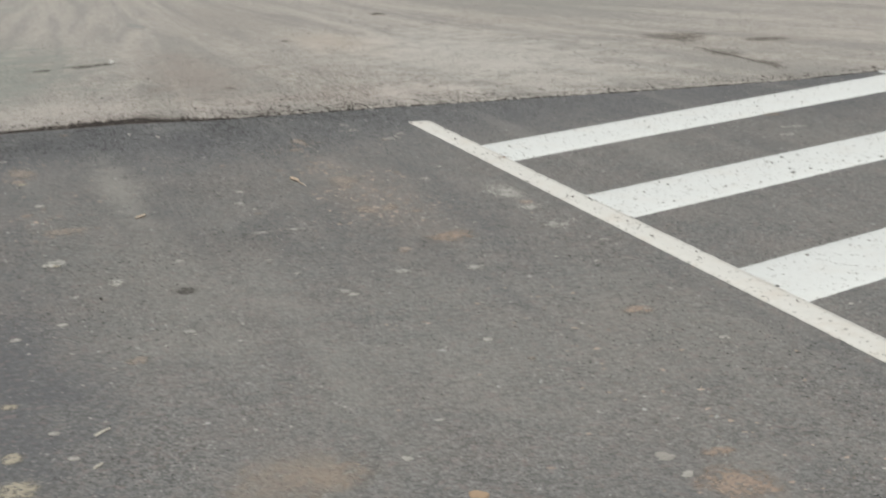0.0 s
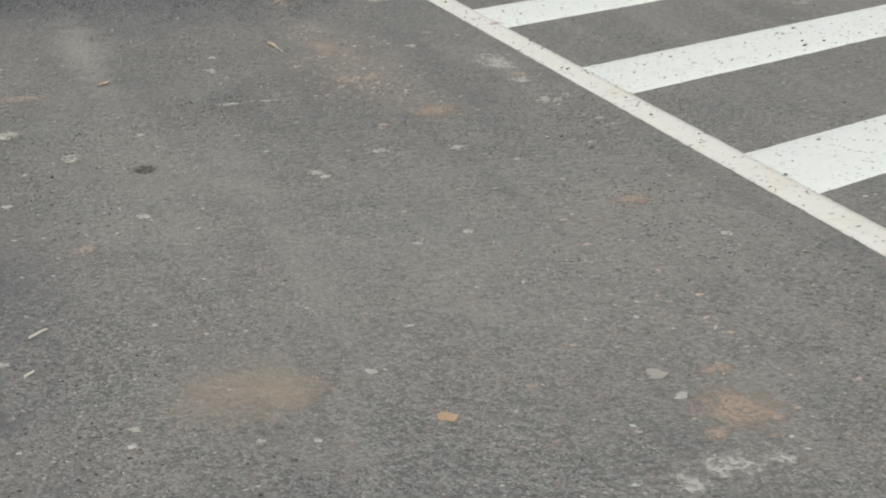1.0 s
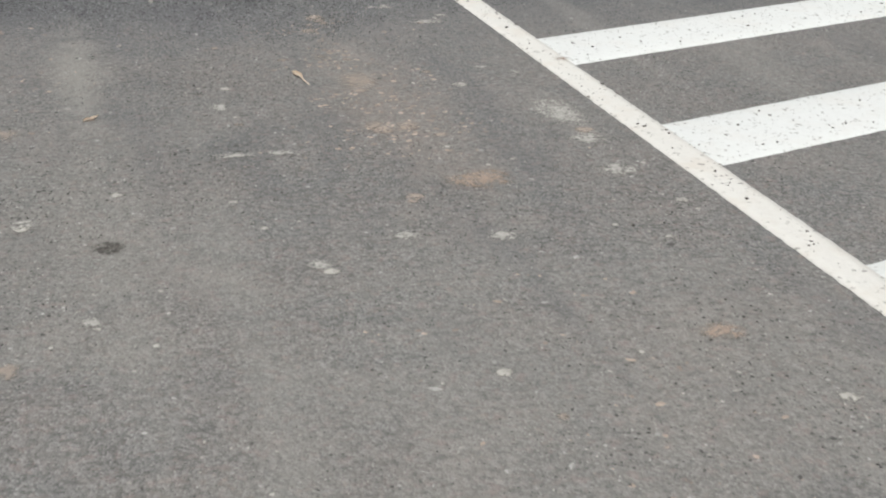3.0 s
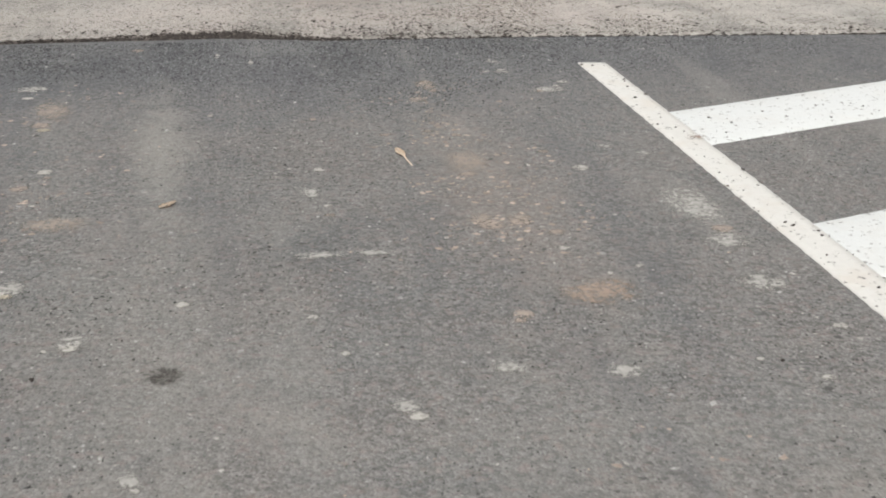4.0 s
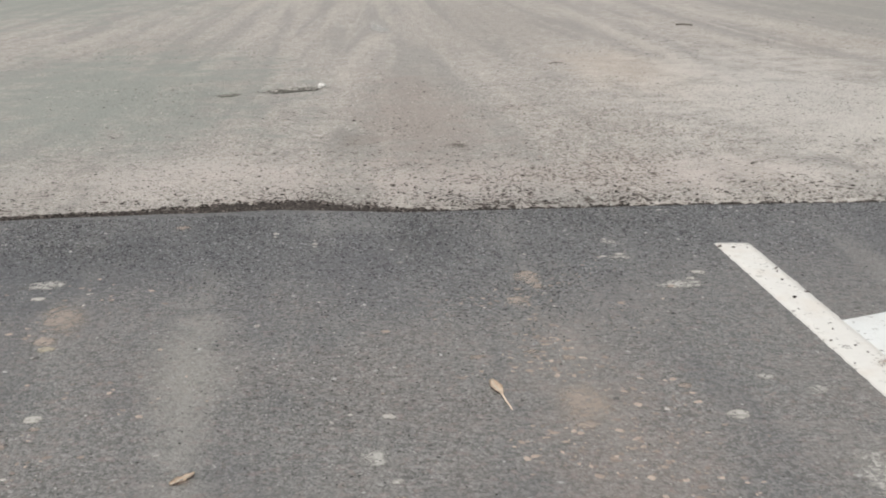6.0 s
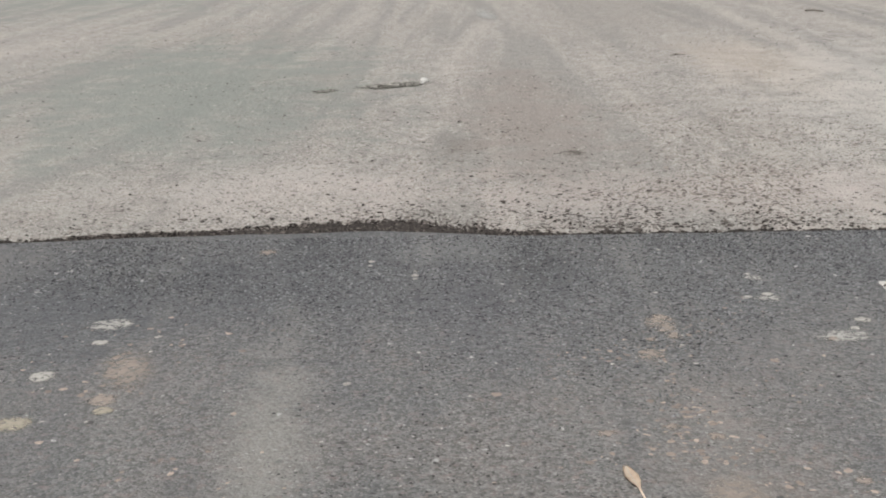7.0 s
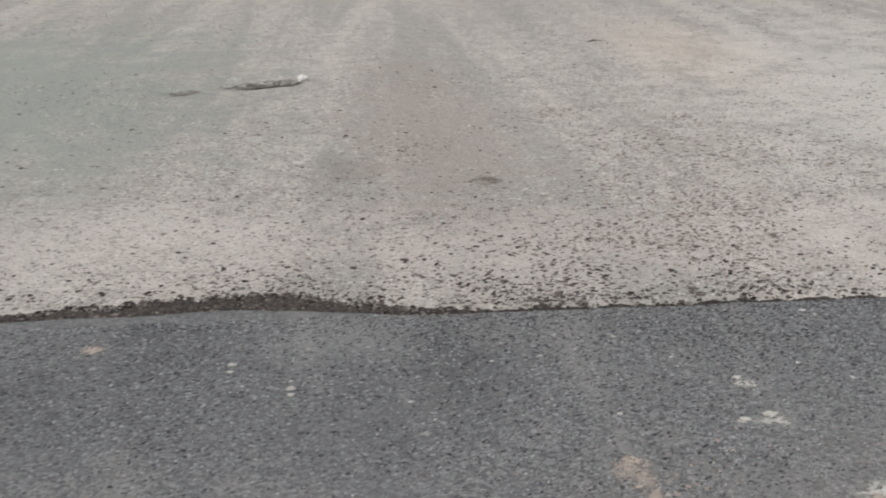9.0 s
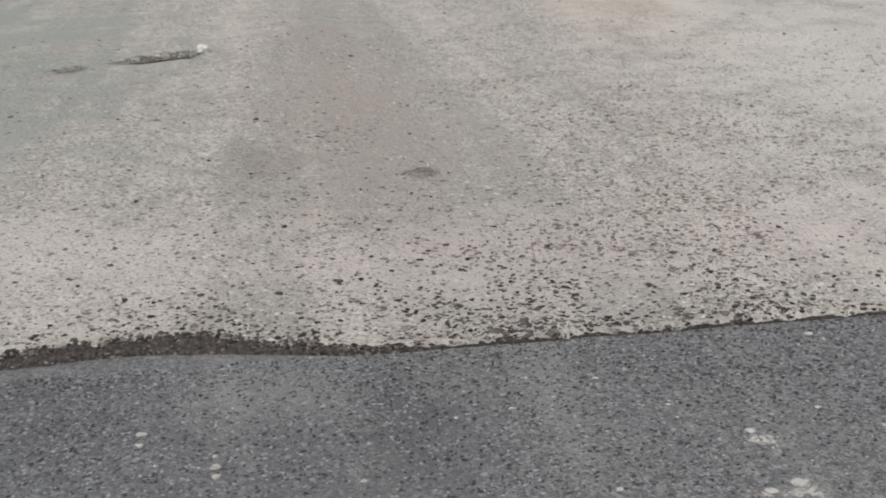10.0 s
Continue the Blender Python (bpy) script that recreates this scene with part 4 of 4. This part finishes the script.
film("mud_fleck", -0.622, -3.920, 0.016, 0.016, -21, FLECK_FILM, "pale flat fleck of dried mud on grey asphalt", 117)
film("clay_flake", -0.885, -4.171, 0.024, 0.028, -13, FLAKE_FILM, "pinkish flake of dried clay on grey asphalt", 118)
film("clay_patch", -2.329, -4.370, 0.051, 0.072, -6, SANDY_FILM, "crumbled sandy clay smear on grey asphalt", 119)
film("clay_patch", -2.326, -4.575, 0.084, 0.111, -10, SANDY_FILM, "crumbled sandy clay smear on grey asphalt", 120)
film("clay_patch", -2.325, -3.981, 0.044, 0.044, -32, SANDY_FILM, "crumbled sandy clay smear on grey asphalt", 121)
film("mud_fleck", -2.125, -2.460, 0.067, 0.055, -30, FLECK_FILM, "pale flat fleck of dried mud on grey asphalt", 122)
film("mud_fleck", -1.925, -2.832, 0.040, 0.042, 26, FLECK_FILM, "pale flat fleck of dried mud on grey asphalt", 123)
film("mud_fleck", -1.755, -3.539, 0.021, 0.017, -23, FLECK_FILM, "pale flat fleck of dried mud on grey asphalt", 124)
film("mud_fleck", -2.137, -3.258, 0.036, 0.035, 27, FLECK_FILM, "pale flat fleck of dried mud on grey asphalt", 125)
film("mud_fleck", -2.284, -3.365, 0.039, 0.031, 34, FLECK_FILM, "pale flat fleck of dried mud on grey asphalt", 126)
film("mud_fleck", -2.187, -4.429, 0.030, 0.030, -4, FLECK_FILM, "pale flat fleck of dried mud on grey asphalt", 127)
film("mud_fleck", -2.222, -4.233, 0.026, 0.030, -30, FLECK_FILM, "pale flat fleck of dried mud on grey asphalt", 128)
film("mud_fleck", -2.109, -1.359, 0.045, 0.045, 0, FLECK_FILM, "pale flat fleck of dried mud on grey asphalt", 129)
film("clay_flake", -1.719, -1.783, 0.033, 0.027, -11, FLAKE_FILM, "pinkish flake of dried clay on grey asphalt", 130)
film("clay_flake", -0.712, -2.097, 0.053, 0.055, 36, FLAKE_FILM, "pinkish flake of dried clay on grey asphalt", 131)
film("clay_flake", -0.856, -2.791, 0.051, 0.056, 10, FLAKE_FILM, "pinkish flake of dried clay on grey asphalt", 132)
film("mud_fleck", -1.245, -1.854, 0.029, 0.027, 16, FLECK_FILM, "pale flat fleck of dried mud on grey asphalt", 133)
film("clay_flake", -2.180, -0.739, 0.065, 0.070, -18, FLAKE_FILM, "pinkish flake of dried clay on grey asphalt", 171)
film("clay_flake", -2.097, -1.424, 0.028, 0.023, 26, FLAKE_FILM, "pinkish flake of dried clay on grey asphalt", 172)
film("clay_flake", -2.175, -1.532, 0.057, 0.045, 35, FLAKE_FILM, "pinkish flake of dried clay on grey asphalt", 173)
film("clay_flake", -0.770, -1.587, 0.052, 0.051, 28, FLAKE_FILM, "pinkish flake of dried clay on grey asphalt", 174)
film("clay_flake", -0.797, -2.097, 0.075, 0.087, 27, FLAKE_FILM, "pinkish flake of dried clay on grey asphalt", 175)
film("clay_flake", -0.627, -2.195, 0.045, 0.041, 28, FLAKE_FILM, "pinkish flake of dried clay on grey asphalt", 176)
film("mud_fleck", -0.641, -2.337, 0.038, 0.038, 36, FLECK_FILM, "pale flat fleck of dried mud on grey asphalt", 177)
film("clay_flake", -0.151, -2.239, 0.061, 0.061, -37, FLAKE_FILM, "pinkish flake of dried clay on grey asphalt", 178)
film("mud_fleck", -0.394, -1.577, 0.053, 0.065, -17, FLECK_FILM, "pale flat fleck of dried mud on grey asphalt", 179)
film("clay_flake", -0.472, -1.356, 0.033, 0.034, -29, FLAKE_FILM, "pinkish flake of dried clay on grey asphalt", 180)
film("clay_flake", -1.246, -1.946, 0.030, 0.031, 17, FLAKE_FILM, "pinkish flake of dried clay on grey asphalt", 181)
film("mud_fleck", -1.532, 0.355, 0.015, 0.018, 32, FLECK_FILM, "pale flat fleck of dried mud on grey asphalt", 182)
film("mud_fleck", -1.388, 0.194, 0.017, 0.020, -39, FLECK_FILM, "pale flat fleck of dried mud on grey asphalt", 183)
film("mud_fleck", -0.588, 0.428, 0.012, 0.009, -24, FLECK_FILM, "pale flat fleck of dried mud on grey asphalt", 184)


# ---- leaves and straws ----
def blade(bm, length, width, curl, stem, seed):
    """A dry leaf along +y with a folded, curled blade and a thin stem."""
    rows = []
    for i in range(15):
        k = i / 14
        w = width / 2 * math.sin(math.pi * min(k * 0.94 + 0.04, 1)) ** 0.8 * (1 + 0.45 * noise.noise(Vector((k * 5, seed * 1.37, 0.5))))
        row = []
        for j in range(-3, 4):
            u = j / 3
            z = 0.0035 + curl * u * u + 0.4 * curl * (k - 0.5) ** 2 * 4 + 0.0012 * noise.noise(Vector((u * 2, k * 6, seed)))
            row.append(bm.verts.new((u * w, (k - 0.5) * length, z)))
        rows.append(row)
    faces = [bm.faces.new((r[j], r[j + 1], s[j + 1], s[j])) for r, s in zip(rows, rows[1:]) for j in range(6)]
    for f in faces:
        f.smooth = True
    bmesh.ops.solidify(bm, geom=faces, thickness=0.0007)


def rod(points, radius):
    """A thin bent rod through the points."""
    bm = bmesh.new()
    rings = []
    for i, p in enumerate(points):
        q = Vector(points[min(i + 1, len(points) - 1)]) - Vector(points[max(i - 1, 0)])
        side = Vector((q.y, -q.x, 0)).normalized()
        r = radius * (1 - 0.45 * i / len(points))
        rings.append([bm.verts.new(Vector(p) + side * r * math.cos(a) + Vector((0, 0, r * math.sin(a)))) for a in [k * math.pi / 3 for k in range(6)]])
    for r, s in zip(rings, rings[1:]):
        for k in range(6):
            bm.faces.new((r[k], r[(k + 1) % 6], s[(k + 1) % 6], s[k]))
    bm.faces.new(rings[0][::-1])
    bm.faces.new(rings[-1])
    return bm


def leaf(x, y, turn, length, width, curl, stem, material, label, seed):
    base = new("dry_leaf")
    base.matrix_world = pose(x, y, 0.0, 0, 0, turn)
    bm = bmesh.new()
    blade(bm, length, width, curl, stem, seed)
    part("blade", bm, material, base)
    e = length / 2
    part("midrib", rod([(0, -e * 0.95, 0.0052 + 0.35 * curl), (0, -e * 0.3, 0.0046), (0, e * 0.4, 0.0046), (0, e * 0.9, 0.0052 + 0.3 * curl)], 0.0009), STRAW, base)
    if stem:
        part("stem", rod([(0, e * 0.94, 0.004 + 0.3 * curl), (0.002, e + stem * 0.4, 0.004), (0.001, e + stem * 0.75, 0.003), (0.003, e + stem, 0.0025)], 0.0024), material, base)
    return tagged(base, label, "leaf")


leaf(-1.717, -1.776, -42, 0.075, 0.024, 0.0025, 0, LEAF_TAN, "curled tan dry leaf on grey asphalt", 1)
leaf(-0.951, -1.309, 187, 0.115, 0.028, 0.003, 0.10, LEAF_TAN, "dry tan leaf with a long thin stem on asphalt", 2)


def straw(points, radius, label, material=STRAW):
    me = bpy.data.meshes.new("straw")
    bm = rod([(x, y, z) for x, y, z in points], radius)
    bm.to_mesh(me)
    bm.free()
    return tagged(link("straw" if material == STRAW else "twig", me, material), label, "straw" if material == STRAW else "twig")


straw([(-2.124, -4.292, 0.003), (-2.103, -4.273, 0.004), (-2.083, -4.252, 0.003)], 0.0035, "short pale straw on grey asphalt")
straw([(-2.144, -4.509, 0.003), (-2.124, -4.486, 0.003)], 0.0035, "short pale straw on grey asphalt")
straw([(1.60, 6.61, 0.018), (1.65, 6.55, 0.026), (1.71, 6.52, 0.018)], 0.007, "thin dark bent twig on the dusty old surface", TWIG)
straw([(0.20, 4.56, 0.014), (0.26, 4.61, 0.020), (0.33, 4.60, 0.014)], 0.005, "thin dark bent twig on the dusty old surface", TWIG)
